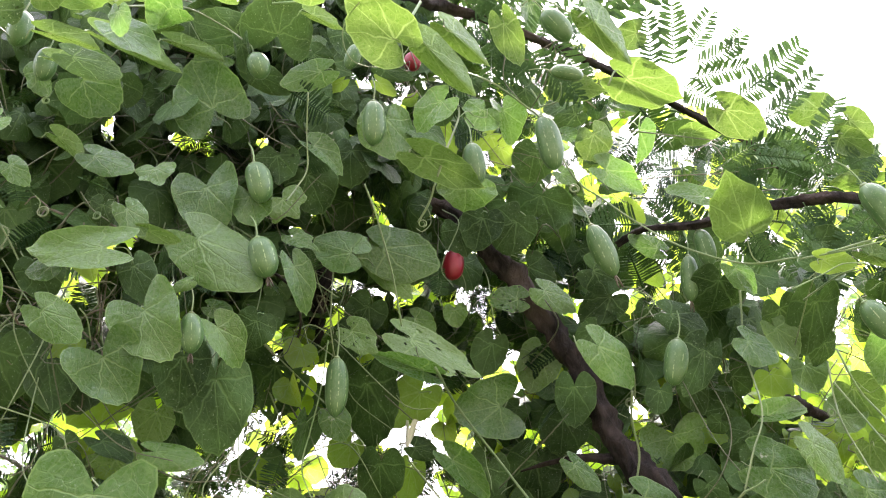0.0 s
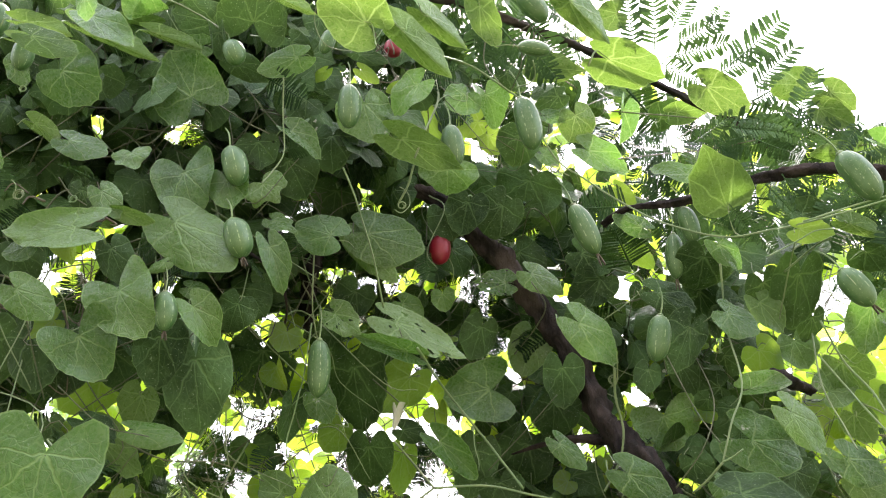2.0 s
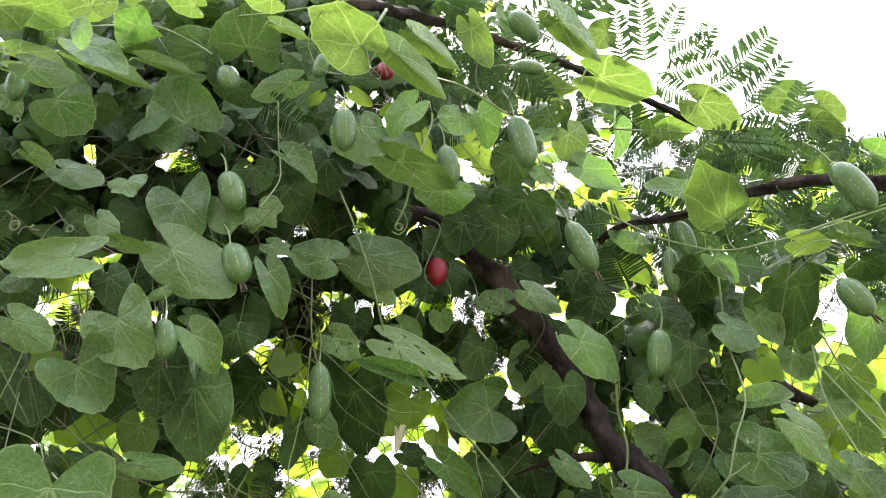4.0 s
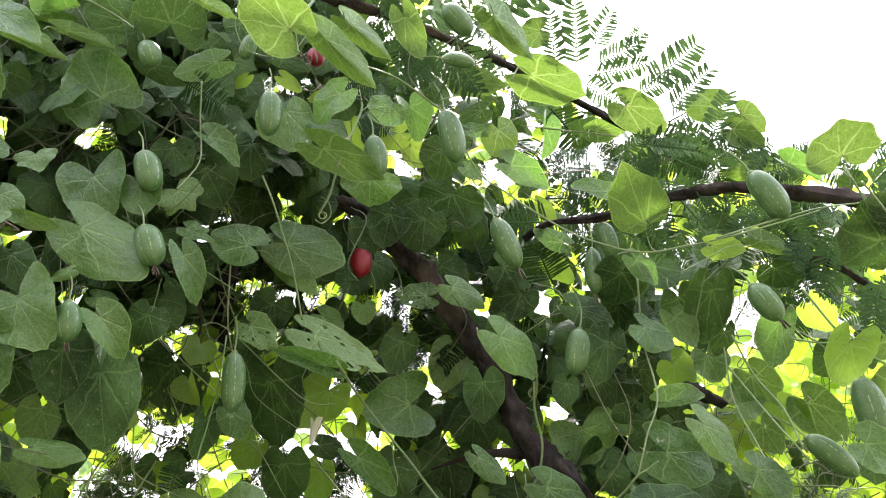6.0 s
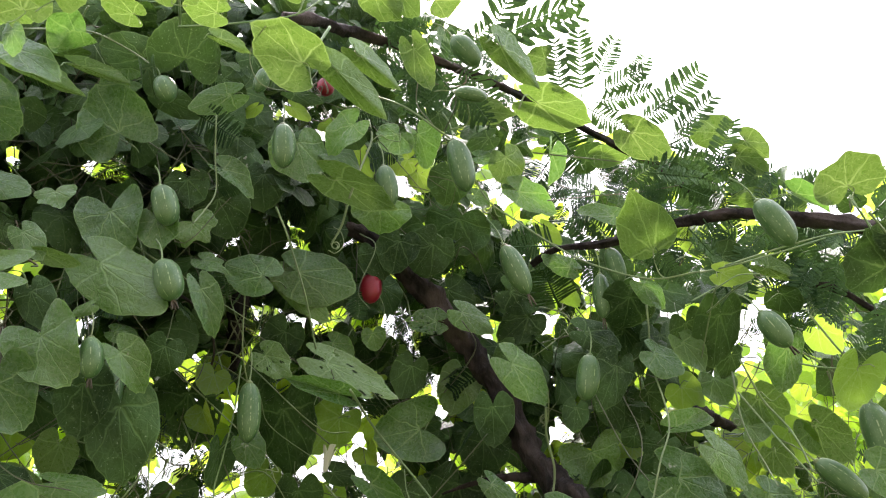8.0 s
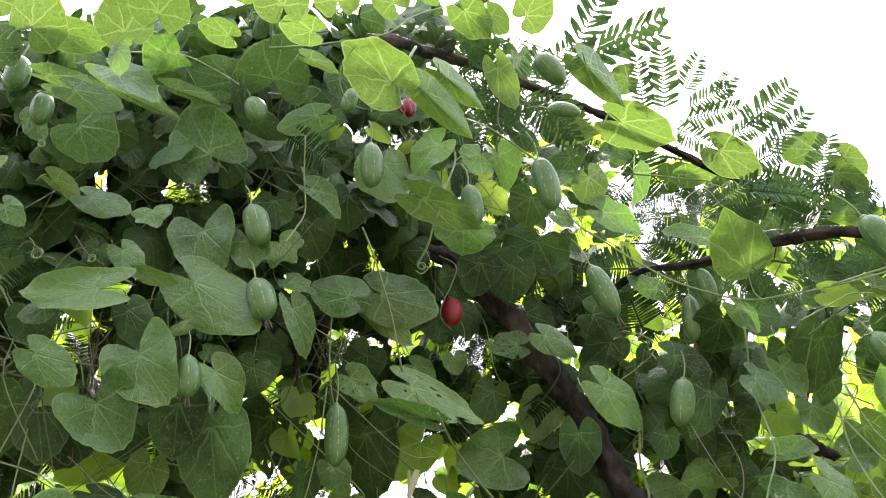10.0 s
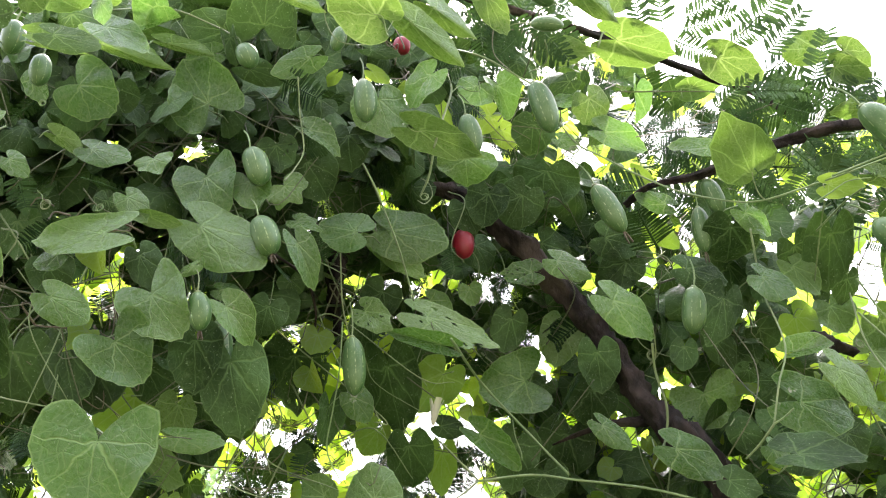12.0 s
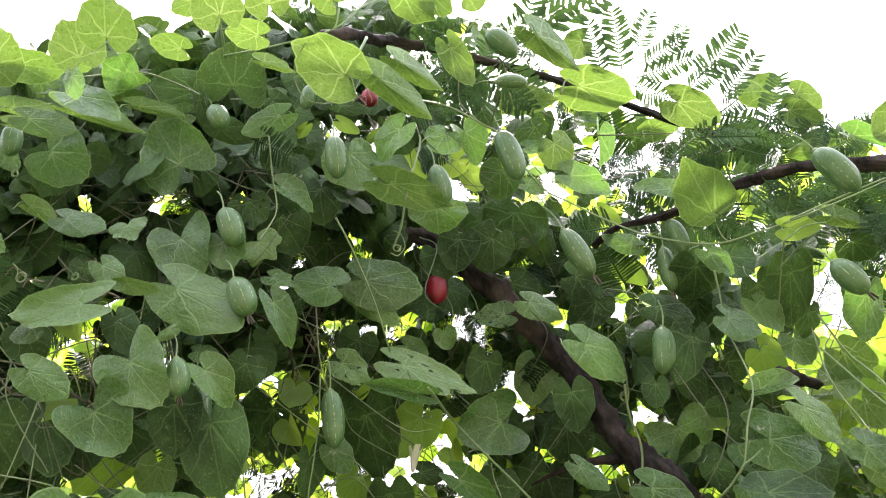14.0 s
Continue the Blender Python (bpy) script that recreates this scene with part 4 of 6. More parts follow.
leaf("h", -0.558, 0.586, 2.033, 0.039, 0.023, 20, -45, -106, thin=True)
leaf("f", -0.496, 0.559, 2.015, 0.037, 0.024, -82, 44, -162)
leaf("f", -0.452, 0.561, 1.992, 0.062, 0.025, -21, -26, -59, thin=True)
leaf("k", -0.442, 0.641, 2.058, 0.043, 0.044, 109, -12, 9, shade_tone=True)
leaf("h", -0.466, 0.651, 2.142, 0.041, 0.044, 47, -6, -165, thin=True)
leaf("h", -0.401, 0.635, 2.087, 0.042, 0.041, 33, -36, -140, thin=True)
leaf("h", -0.326, 0.668, 2.110, 0.040, 0.042, 53, 8, 177, thin=True)
leaf("h", -0.398, 0.679, 2.119, 0.051, 0.026, -11, -44, -72, thin=True)
leaf("o", -0.442, 0.569, 1.953, 0.047, 0.029, -77, 47, -150)
leaf("f", -0.421, 0.551, 1.912, 0.046, 0.014, -22, -26, -29, thin=True)
leaf("h", -0.405, 0.632, 1.932, 0.029, 0.018, -75, -40, -171)
leaf("p", -0.475, 0.471, 1.899, 0.042, 0.027, -29, -30, -33, thin=True)
leaf("f", -0.459, 0.497, 1.915, 0.038, 0.022, -93, 40, -165)
leaf("f", -0.448, 0.518, 1.879, 0.059, 0.024, -67, 45, -165)
leaf("r", -0.415, 0.538, 1.881, 0.026, 0.047, -103, -17, -174)
leaf("f", -0.466, 0.524, 1.891, 0.046, 0.013, -15, -25, -63, thin=True)
leaf("n", -0.469, 0.544, 1.831, 0.055, 0.036, 89, -10, -18)
leaf("f", -0.437, 0.513, 1.798, 0.039, 0.020, -29, -27, -31, thin=True)
leaf("f", -0.388, 0.539, 1.826, 0.056, 0.038, -42, 67, -115)
leaf("f", -0.394, 0.551, 1.824, 0.041, 0.014, -18, -29, -66, thin=True)
leaf("h", -0.406, 0.672, 1.906, 0.027, 0.016, -92, 46, -179)
leaf("o", -0.377, 0.590, 1.760, 0.057, 0.033, 93, -27, 18)
leaf("h", -0.393, 0.501, 1.754, 0.026, 0.017, -71, 58, -145)
leaf("r", -0.393, 0.509, 1.748, 0.019, 0.030, -81, 3, 169, backlit_tone=True)
leaf("h", -0.457, 0.548, 1.761, 0.049, 0.015, -79, 79, -153)
leaf("h", -0.434, 0.493, 1.701, 0.031, 0.027, -89, 66, -164)
leaf("o", -0.435, 0.586, 1.667, 0.066, 0.033, 96, -40, -12)
leaf("o", -0.411, 0.581, 1.656, 0.029, 0.023, -74, 24, -158)
leaf("c", -0.418, 0.671, 1.746, 0.064, 0.039, -115, 26, -171, shade_tone=True)
leaf("h", -0.521, 0.696, 1.787, 0.034, 0.039, -113, -11, -180, shade_tone=True)
leaf("p", -0.272, 0.615, 2.084, 0.043, 0.038, 40, -8, -169, thin=True)
leaf("p", -0.143, 0.571, 2.050, 0.040, 0.032, 45, 5, 179, thin=True)
leaf("p", -0.090, 0.540, 2.025, 0.034, 0.026, 42, 9, -179, thin=True)
leaf("c", -0.305, 0.619, 2.041, 0.029, 0.014, -89, 10, 179)
leaf("h", -0.185, 0.618, 2.116, 0.025, 0.018, -14, 42, 70, thin=True)
leaf("h", -0.138, 0.688, 2.124, 0.036, 0.023, 6, 44, 110, thin=True)
leaf("h", -0.236, 0.719, 2.148, 0.034, 0.021, 16, 37, 127, thin=True)
leaf("h", -0.385, 0.747, 2.182, 0.032, 0.023, -24, -36, -54, thin=True)
leaf("p", 0.030, 0.745, 2.202, 0.048, 0.029, -30, -29, -36, thin=True)
leaf("h", 0.063, 0.770, 2.220, 0.033, 0.023, -37, -24, -40, thin=True)
leaf("p", 0.102, 0.736, 2.186, 0.036, 0.031, 32, -32, -128, thin=True)
leaf("h", -0.048, 0.644, 2.120, 0.033, 0.026, 40, 24, 144, thin=True)
leaf("h", -0.005, 0.702, 2.193, 0.035, 0.025, 29, 35, 148, thin=True)
leaf("h", 0.061, 0.733, 2.242, 0.031, 0.039, 37, 14, 161, thin=True)
leaf("h", -0.492, 0.860, 1.777, 0.078, 0.066, -115, -14, -173, shade_tone=True)
leaf("h", -0.423, 0.910, 1.768, 0.058, 0.061, -117, -14, -172, shade_tone=True)
leaf("h", -0.521, 0.831, 1.698, 0.043, 0.055, -115, -23, -180, shade_tone=True)
leaf("h", -0.403, 1.010, 1.795, 0.059, 0.049, -116, 14, 172, shade_tone=True)
leaf("h", -0.318, 0.979, 1.751, 0.049, 0.043, -118, 22, 161, shade_tone=True)
leaf("h", -0.433, 0.809, 1.856, 0.036, 0.036, -109, 20, -171, shade_tone=True)
leaf("h", -0.552, 0.692, 1.858, 0.036, 0.040, -114, 13, 172, shade_tone=True)
leaf("p", 0.534, 0.730, 1.929, 0.043, 0.050, 48, 11, 162, thin=True)
leaf("h", 0.665, 0.821, 1.896, 0.067, 0.039, 163, -47, -62, shade_tone=True)
leaf("f", 0.494, 0.762, 1.936, 0.044, 0.025, -81, 56, -172)
leaf("p", 0.634, 0.851, 1.884, 0.059, 0.063, 137, -20, -32, shade_tone=True)
leaf("h", 0.530, 0.923, 1.808, 0.059, 0.039, -115, -7, -166)
leaf("h", 0.616, 0.996, 1.854, 0.046, 0.033, -38, -32, -35, backlit_tone=True)
leaf("n", 0.580, 0.874, 1.764, 0.048, 0.030, -47, 15, -2, backlit_tone=True)
leaf("h", 0.656, 0.896, 1.785, 0.038, 0.054, 21, 49, 103, thin=True)
leaf("h", 0.584, 1.072, 1.734, 0.066, 0.037, -39, -31, -31, backlit_tone=True)
leaf("h", 0.619, 1.065, 1.740, 0.077, 0.044, -37, -32, -37, thin=True)
leaf("h", 0.553, 0.842, 1.647, 0.044, 0.036, -87, 61, -177)
leaf("h", 0.671, 0.934, 1.729, 0.069, 0.054, -49, 19, 3, thin=True)
leaf("h", 0.558, 1.086, 1.783, 0.070, 0.042, -42, -30, -28, thin=True)
leaf("h", 0.390, 1.069, 1.933, 0.059, 0.056, -133, -9, 179, shade_tone=True)
leaf("h", 0.448, 1.023, 1.877, 0.053, 0.040, -135, 20, 167, shade_tone=True)
leaf("h", -0.377, 0.907, 1.687, 0.045, 0.026, -34, 37, -119, shade_tone=True)
leaf("h", -0.180, 1.070, 1.736, 0.055, 0.039, -70, -16, 59, shade_tone=True)
leaf("h", 0.035, 1.245, 2.026, 0.046, 0.044, -91, 27, -160, shade_tone=True)
leaf("h", 0.373, 1.137, 2.204, 0.046, 0.043, 17, -23, -104, shade_tone=True)
leaf("c", 0.467, 0.953, 1.915, 0.024, 0.018, 92, -32, -28, shade_tone=True)
leaf("h", 0.542, 0.931, 1.881, 0.032, 0.038, -43, 1, -67, shade_tone=True)
leaf("h", 0.385, 1.127, 1.746, 0.021, 0.023, -125, -36, -164, shade_tone=True)
leaf("h", 0.347, 0.913, 1.600, 0.068, 0.046, -5, 44, -98, shade_tone=True)
leaf("p", 0.305, 1.039, 1.594, 0.040, 0.028, -54, 57, -140, shade_tone=True)
leaf("h", 0.265, 1.263, 1.759, 0.048, 0.029, 71, 21, -48, shade_tone=True)
leaf("h", -0.586, 0.682, 1.724, 0.056, 0.030, -39, 41, -129, shade_tone=True)
leaf("h", -0.540, 0.699, 1.916, 0.099, 0.062, -67, -47, 162, shade_tone=True)
leaf("h", -0.417, 0.892, 1.976, 0.039, 0.028, 108, -35, -30, shade_tone=True)


def stem(points, r, material=STEM, name="stem"):
    vv, ff = tube(smooth_line(points, 7), r * 0.74, r * 0.62, 7, 0.25, len(points))
    ob = under(new(name, mesh_of(name, vv, ff, material)), vine)
    ob.matrix_parent_inverse = HOME
    return ob


stem([(0.027, 0.971, 2.216), (0.071, 0.980, 2.202), (0.119, 0.992, 2.170), (0.142, 0.994, 2.146), (0.185, 1.015, 2.069), (0.221, 1.011, 2.034), (0.263, 1.003, 1.995), (0.316, 0.990, 1.954), (0.386, 0.967, 1.921), (0.440, 0.928, 1.914)], 0.0020)
stem([(0.429, 0.903, 1.902), (0.467, 0.871, 1.900), (0.514, 0.853, 1.907), (0.568, 0.849, 1.922)], 0.0016)
stem([(-0.029, 0.842, 2.233), (-0.041, 0.824, 2.192), (-0.056, 0.807, 2.150)], 0.0028)
stem([(0.018, 0.993, 2.189), (0.022, 0.968, 2.140), (0.006, 0.946, 2.079), (-0.007, 0.922, 2.023)], 0.0023)
stem([(-0.010, 0.946, 2.026), (-0.019, 0.958, 2.001), (-0.033, 0.969, 1.979)], 0.0022)
stem([(-0.165, 0.842, 2.097), (-0.167, 0.862, 2.051), (-0.165, 0.871, 2.007), (-0.175, 0.863, 1.977), (-0.181, 0.843, 1.951)], 0.0014)
stem([(-0.101, 0.930, 2.016), (-0.089, 0.941, 1.987), (-0.080, 0.955, 1.960), (-0.065, 0.982, 1.909), (-0.054, 1.015, 1.851)], 0.0019)
stem([(-0.141, 0.970, 1.915), (-0.144, 0.990, 1.853), (-0.142, 1.001, 1.827), (-0.139, 1.016, 1.807)], 0.0014)
stem([(-0.151, 1.027, 1.836), (-0.158, 1.032, 1.770), (-0.168, 1.034, 1.720), (-0.177, 1.039, 1.673), (-0.161, 1.047, 1.633)], 0.0014)
stem([(-0.010, 1.028, 1.799), (0.021, 1.152, 1.772), (0.075, 1.192, 1.710), (0.126, 1.139, 1.632)], 0.0026)
stem([(0.245, 1.037, 1.770), (0.246, 1.056, 1.737), (0.255, 1.071, 1.696), (0.247, 1.079, 1.655), (0.225, 1.076, 1.621)], 0.0023)
stem([(0.378, 0.971, 1.886), (0.379, 0.979, 1.858), (0.379, 0.987, 1.830)], 0.0019)
stem([(0.376, 0.977, 1.798), (0.375, 0.949, 1.727), (0.351, 0.932, 1.678), (0.335, 0.931, 1.635)], 0.0017)
stem([(0.334, 0.927, 1.635), (0.308, 0.967, 1.607)], 0.0019)
stem([(0.334, 0.927, 1.635), (0.352, 0.909, 1.646)], 0.0016)
stem([(0.500, 1.027, 1.808), (0.482, 0.985, 1.731), (0.482, 0.945, 1.672), (0.470, 0.901, 1.643)], 0.0015)
stem([(0.495, 1.010, 1.776), (0.515, 0.965, 1.703), (0.524, 0.914, 1.646)], 0.0017)
stem([(0.452, 0.960, 1.869), (0.471, 0.909, 1.881), (0.473, 0.866, 1.875)], 0.0018)
stem([(0.463, 1.030, 1.830), (0.462, 0.967, 1.878), (0.454, 0.920, 1.891)], 0.0014)
stem([(0.093, 0.960, 2.316), (0.097, 0.985, 2.285), (0.089, 1.004, 2.228), (0.112, 1.001, 2.185)], 0.0013, STEM_OLD)
stem([(0.126, 0.986, 2.164), (0.136, 0.929, 2.161), (0.135, 0.876, 2.150)], 0.0014, STEM_OLD)
stem([(0.131, 0.950, 2.144), (0.147, 0.914, 2.127), (0.150, 0.879, 2.116), (0.145, 0.845, 2.113)], 0.0015)
stem([(-0.043, 0.986, 2.201), (-0.027, 0.985, 2.171), (-0.019, 0.982, 2.121), (0.001, 0.963, 2.081)], 0.0013, STEM_OLD)
stem([(0.279, 1.042, 2.079), (0.350, 1.056, 2.093), (0.406, 1.024, 2.081), (0.439, 0.944, 2.048)], 0.0013, STEM_OLD)
stem([(0.270, 1.069, 2.178), (0.345, 1.064, 2.165), (0.410, 1.058, 2.152)], 0.0015, STEM_OLD)
stem([(0.305, 1.033, 1.619), (0.338, 1.001, 1.666), (0.364, 1.030, 1.726), (0.371, 1.117, 1.809)], 0.0011, STEM_OLD)
stem([(0.327, 1.099, 1.806), (0.344, 1.044, 1.715), (0.350, 0.975, 1.661)], 0.0011, STEM_OLD)
stem([(0.129, 1.268, 1.853), (0.161, 1.202, 1.878), (0.173, 1.162, 1.900), (0.152, 1.142, 1.930)], 0.0014, STEM_OLD)
stem([(0.081, 1.208, 1.665), (0.141, 1.196, 1.724), (0.185, 1.191, 1.770)], 0.0013, STEM_OLD)
stem([(-0.083, 1.149, 1.788), (-0.028, 1.163, 1.740), (-0.013, 1.171, 1.710)], 0.0013, STEM_OLD)
stem([(-0.384, 0.846, 1.714), (-0.330, 0.845, 1.672), (-0.272, 0.832, 1.656)], 0.0009, STEM_OLD)
stem([(-0.359, 0.760, 1.794), (-0.356, 0.774, 1.787), (-0.357, 0.792, 1.770)], 0.0010)
stem([(-0.328, 0.850, 1.813), (-0.295, 0.868, 1.791), (-0.261, 0.876, 1.792)], 0.0011, STEM_OLD)
stem([(-0.410, 0.787, 1.895), (-0.383, 0.833, 1.861), (-0.351, 0.846, 1.812), (-0.379, 0.806, 1.799)], 0.0008, STEM_OLD)
stem([(-0.391, 0.783, 1.933), (-0.379, 0.791, 1.916), (-0.361, 0.796, 1.904)], 0.0011, STEM_OLD)
stem([(-0.257, 0.885, 2.087), (-0.222, 0.895, 2.066), (-0.194, 0.902, 2.053)], 0.0013, STEM_OLD)
stem([(-0.222, 0.884, 2.110), (-0.195, 0.900, 2.077), (-0.175, 0.911, 2.057)], 0.0010, STEM_OLD)
stem([(-0.468, 0.593, 1.894), (-0.445, 0.587, 1.861), (-0.424, 0.578, 1.814), (-0.406, 0.557, 1.772)], 0.0014)
stem([(-0.406, 0.555, 1.775), (-0.419, 0.626, 1.759), (-0.445, 0.682, 1.721), (-0.468, 0.710, 1.685)], 0.0015)
stem([(-0.428, 0.593, 1.851), (-0.425, 0.579, 1.819), (-0.424, 0.563, 1.793)], 0.0011)
stem([(-0.411, 0.592, 1.833), (-0.420, 0.578, 1.806), (-0.422, 0.559, 1.790)], 0.0011)
stem([(-0.513, 0.578, 1.740), (-0.477, 0.564, 1.743), (-0.446, 0.547, 1.748), (-0.416, 0.529, 1.754)], 0.0020)
stem([(-0.441, 0.708, 1.972), (-0.437, 0.653, 1.918), (-0.426, 0.596, 1.868)], 0.0015)
stem([(-0.539, 0.685, 2.095), (-0.523, 0.673, 2.049), (-0.505, 0.654, 2.014)], 0.0015)
stem([(-0.365, 0.746, 2.149), (-0.321, 0.807, 2.197), (-0.282, 0.836, 2.194), (-0.237, 0.824, 2.154)], 0.0017)
stem([(-0.200, 0.767, 2.170), (-0.140, 0.782, 2.188), (-0.069, 0.799, 2.216), (-0.030, 0.812, 2.258), (0.012, 0.834, 2.294), (0.088, 0.857, 2.340), (0.162, 0.880, 2.397)], 0.0016)
stem([(-0.198, 0.710, 2.213), (-0.198, 0.752, 2.200), (-0.205, 0.793, 2.190)], 0.0023)
stem([(-0.134, 0.727, 2.176), (-0.147, 0.752, 2.175), (-0.155, 0.773, 2.182)], 0.0016)
stem([(-0.057, 0.791, 2.242), (-0.061, 0.795, 2.225), (-0.066, 0.797, 2.214)], 0.0017)
stem([(-0.309, 0.775, 2.207), (-0.323, 0.795, 2.205), (-0.329, 0.816, 2.205)], 0.0018)
stem([(0.157, 0.933, 2.358), (0.136, 0.941, 2.333), (0.114, 0.947, 2.312)], 0.0018)
stem([(0.115, 0.940, 2.332), (0.158, 0.944, 2.313), (0.192, 0.949, 2.291)], 0.0018)
stem([(-0.581, 0.680, 2.085), (-0.533, 0.687, 2.071), (-0.503, 0.699, 2.046)], 0.0012, STEM_OLD)
stem([(-0.474, 0.649, 1.750), (-0.446, 0.695, 1.764), (-0.413, 0.727, 1.776), (-0.393, 0.744, 1.787)], 0.0009, STEM_OLD)
stem([(-0.545, 0.621, 1.776), (-0.508, 0.609, 1.777), (-0.484, 0.598, 1.775)], 0.0009, STEM_OLD)
stem([(-0.455, 0.593, 1.773), (-0.467, 0.640, 1.752), (-0.480, 0.680, 1.745)], 0.0011, STEM_OLD)
stem([(-0.392, 0.766, 1.781), (-0.394, 0.802, 1.741), (-0.393, 0.840, 1.698)], 0.0010, STEM_OLD)
stem([(0.606, 0.837, 1.973), (0.614, 0.833, 1.938), (0.642, 0.836, 1.887), (0.658, 0.833, 1.861)], 0.0018)
stem([(0.447, 0.871, 1.897), (0.520, 0.864, 1.917), (0.574, 0.852, 1.927), (0.621, 0.834, 1.925)], 0.0017)
stem([(0.538, 0.872, 1.832), (0.583, 0.878, 1.769), (0.646, 0.874, 1.723)], 0.0019)
stem([(0.540, 0.924, 1.788), (0.565, 0.913, 1.779), (0.594, 0.899, 1.773)], 0.0017)
stem([(0.598, 0.899, 1.768), (0.606, 0.903, 1.747), (0.607, 0.906, 1.730)], 0.0014)
stem([(0.503, 1.003, 1.818), (0.524, 1.006, 1.765), (0.540, 0.979, 1.716), (0.529, 0.929, 1.660)], 0.0019)
stem([(0.006, 1.130, 1.633), (0.076, 1.146, 1.637), (0.134, 1.136, 1.624), (0.214, 1.099, 1.602), (0.272, 1.032, 1.572)], 0.0023)
stem([(0.006, 1.128, 1.633), (-0.026, 1.119, 1.670), (-0.047, 1.116, 1.694)], 0.0021)
stem([(0.006, 1.128, 1.633), (-0.038, 1.102, 1.604)], 0.0021)
stem([(-0.098, 0.765, 2.170), (-0.115, 0.780, 2.154), (-0.119, 0.797, 2.138), (-0.107, 0.814, 2.122), (-0.077, 0.826, 2.122), (-0.054, 0.832, 2.138), (-0.040, 0.834, 2.164), (-0.038, 0.838, 2.190)], 0.0009, name="tendril")
stem([(0.021, 0.968, 2.137), (0.034, 0.975, 2.152), (0.044, 0.986, 2.152), (0.061, 0.993, 2.153), (0.063, 0.991, 2.166)], 0.0010, name="tendril")
stem([(-0.034, 0.938, 1.957), (-0.026, 0.954, 1.960), (-0.016, 0.959, 1.974), (-0.019, 0.955, 1.990), (-0.029, 0.950, 1.996)], 0.0009, name="tendril")
stem([(0.189, 0.998, 2.057), (0.192, 1.003, 2.049), (0.196, 1.007, 2.039), (0.202, 1.008, 2.036)], 0.0010, name="tendril")
stem([(0.385, 1.011, 2.121), (0.406, 0.985, 2.095), (0.425, 0.958, 2.072)], 0.0009, name="tendril")
stem([(0.527, 1.007, 1.771), (0.534, 1.000, 1.761), (0.540, 0.987, 1.765)], 0.0008, name="tendril")
stem([(-0.224, 0.764, 2.201), (-0.224, 0.753, 2.203), (-0.216, 0.744, 2.204), (-0.207, 0.740, 2.197)], 0.0008, name="tendril")
stem([(-0.458, 0.547, 1.768), (-0.452, 0.546, 1.761), (-0.444, 0.544, 1.759), (-0.434, 0.540, 1.761), (-0.428, 0.536, 1.764)], 0.0006, name="tendril")
stem([(-0.516, 0.570, 1.767), (-0.490, 0.561, 1.766), (-0.469, 0.553, 1.766), (-0.457, 0.546, 1.767)], 0.0005, name="tendril")
stem([(-0.407, 0.726, 1.901), (-0.401, 0.726, 1.894), (-0.402, 0.728, 1.886)], 0.0007, name="tendril")
stem([(-0.144, 0.721, 2.167), (-0.128, 0.721, 2.187), (-0.111, 0.731, 2.187)], 0.0008, name="tendril")
stem([(0.507, 0.964, 1.814), (0.512, 0.954, 1.802), (0.516, 0.939, 1.801)], 0.0009, name="tendril")
stem([(0.242, 1.058, 1.750), (0.248, 1.048, 1.754), (0.248, 1.032, 1.772), (0.246, 1.019, 1.787)], 0.0012, name="tendril")
stem([(0.061, 1.190, 1.722), (0.062, 1.177, 1.695), (0.067, 1.167, 1.673), (0.067, 1.158, 1.659)], 0.0009, name="tendril")
stem([(0.542, 0.747, 1.923), (0.556, 0.753, 1.907), (0.566, 0.760, 1.890)], 0.0016)
stem([(0.552, 0.735, 1.899), (0.575, 0.745, 1.872), (0.606, 0.760, 1.832)], 0.0018)
stem([(0.387, 0.844, 1.843), (0.419, 0.834, 1.857), (0.440, 0.828, 1.867), (0.464, 0.825, 1.867)], 0.0011)

# ---- gourds ----
def lathe(profile, around=20, squash=0.0):
    verts, faces = [], []
    for r, z in profile:
        for k in range(around):
            a = 6.28318 * k / around
            rr = r * (1 + squash * math.cos(10 * a))
            verts.append((rr * math.cos(a), rr * math.sin(a), z))
    n = len(profile)
    for i in range(n - 1):
        for k in range(around):
            j = (k + 1) % around
            faces.append((i * around + k, (i + 1) * around + k, (i + 1) * around + j, i * around + j))
    faces.append(tuple(range(around)))
    faces.append(tuple(range((n - 1) * around, n * around))[::-1])
    return verts, faces


def gourd_body(material, seed):
    rng = random.Random(seed)
    full = rng.uniform(2.5, 3.1)
    rows = []
    for k in range(19):
        s = k / 18
        r = 0.46 * (1 - min(abs(2 * s - 1), 0.997) ** full) ** 0.5 * (0.94 + 0.08 * math.sin(2.4 * s)) * (1 - 0.16 * s ** 4)
        rows.append((max(r, 0.02), -s))
    vv, ff = lathe(rows, 24, 0.008)
    bend = rng.uniform(-0.06, 0.06)
    vv = [(x + bend * math.sin(3.14 * -z), y, z) for x, y, z in vv]
    return mesh_of("body", vv, ff, material)


BODIES = [gourd_body(SKIN, k) for k in range(4)]
RIPE_BODY = gourd_body(SKIN_RIPE, 9)
vv, ff = lathe([(0.07, 0.02), (0.12, 0.0), (0.15, -0.025), (0.10, -0.035)], 10)
CAP = mesh_of("cap", vv, ff, STEM)
vv, ff = tube(smooth_line([(0, 0, 0), (0.04, 0.05, 0.2), (0.02, 0.16, 0.42), (-0.08, 0.30, 0.62)], 5), 0.034, 0.026, 7)
STALK = mesh_of("stalk", vv, ff, STEM)
bits = []
rng = random.Random(5)
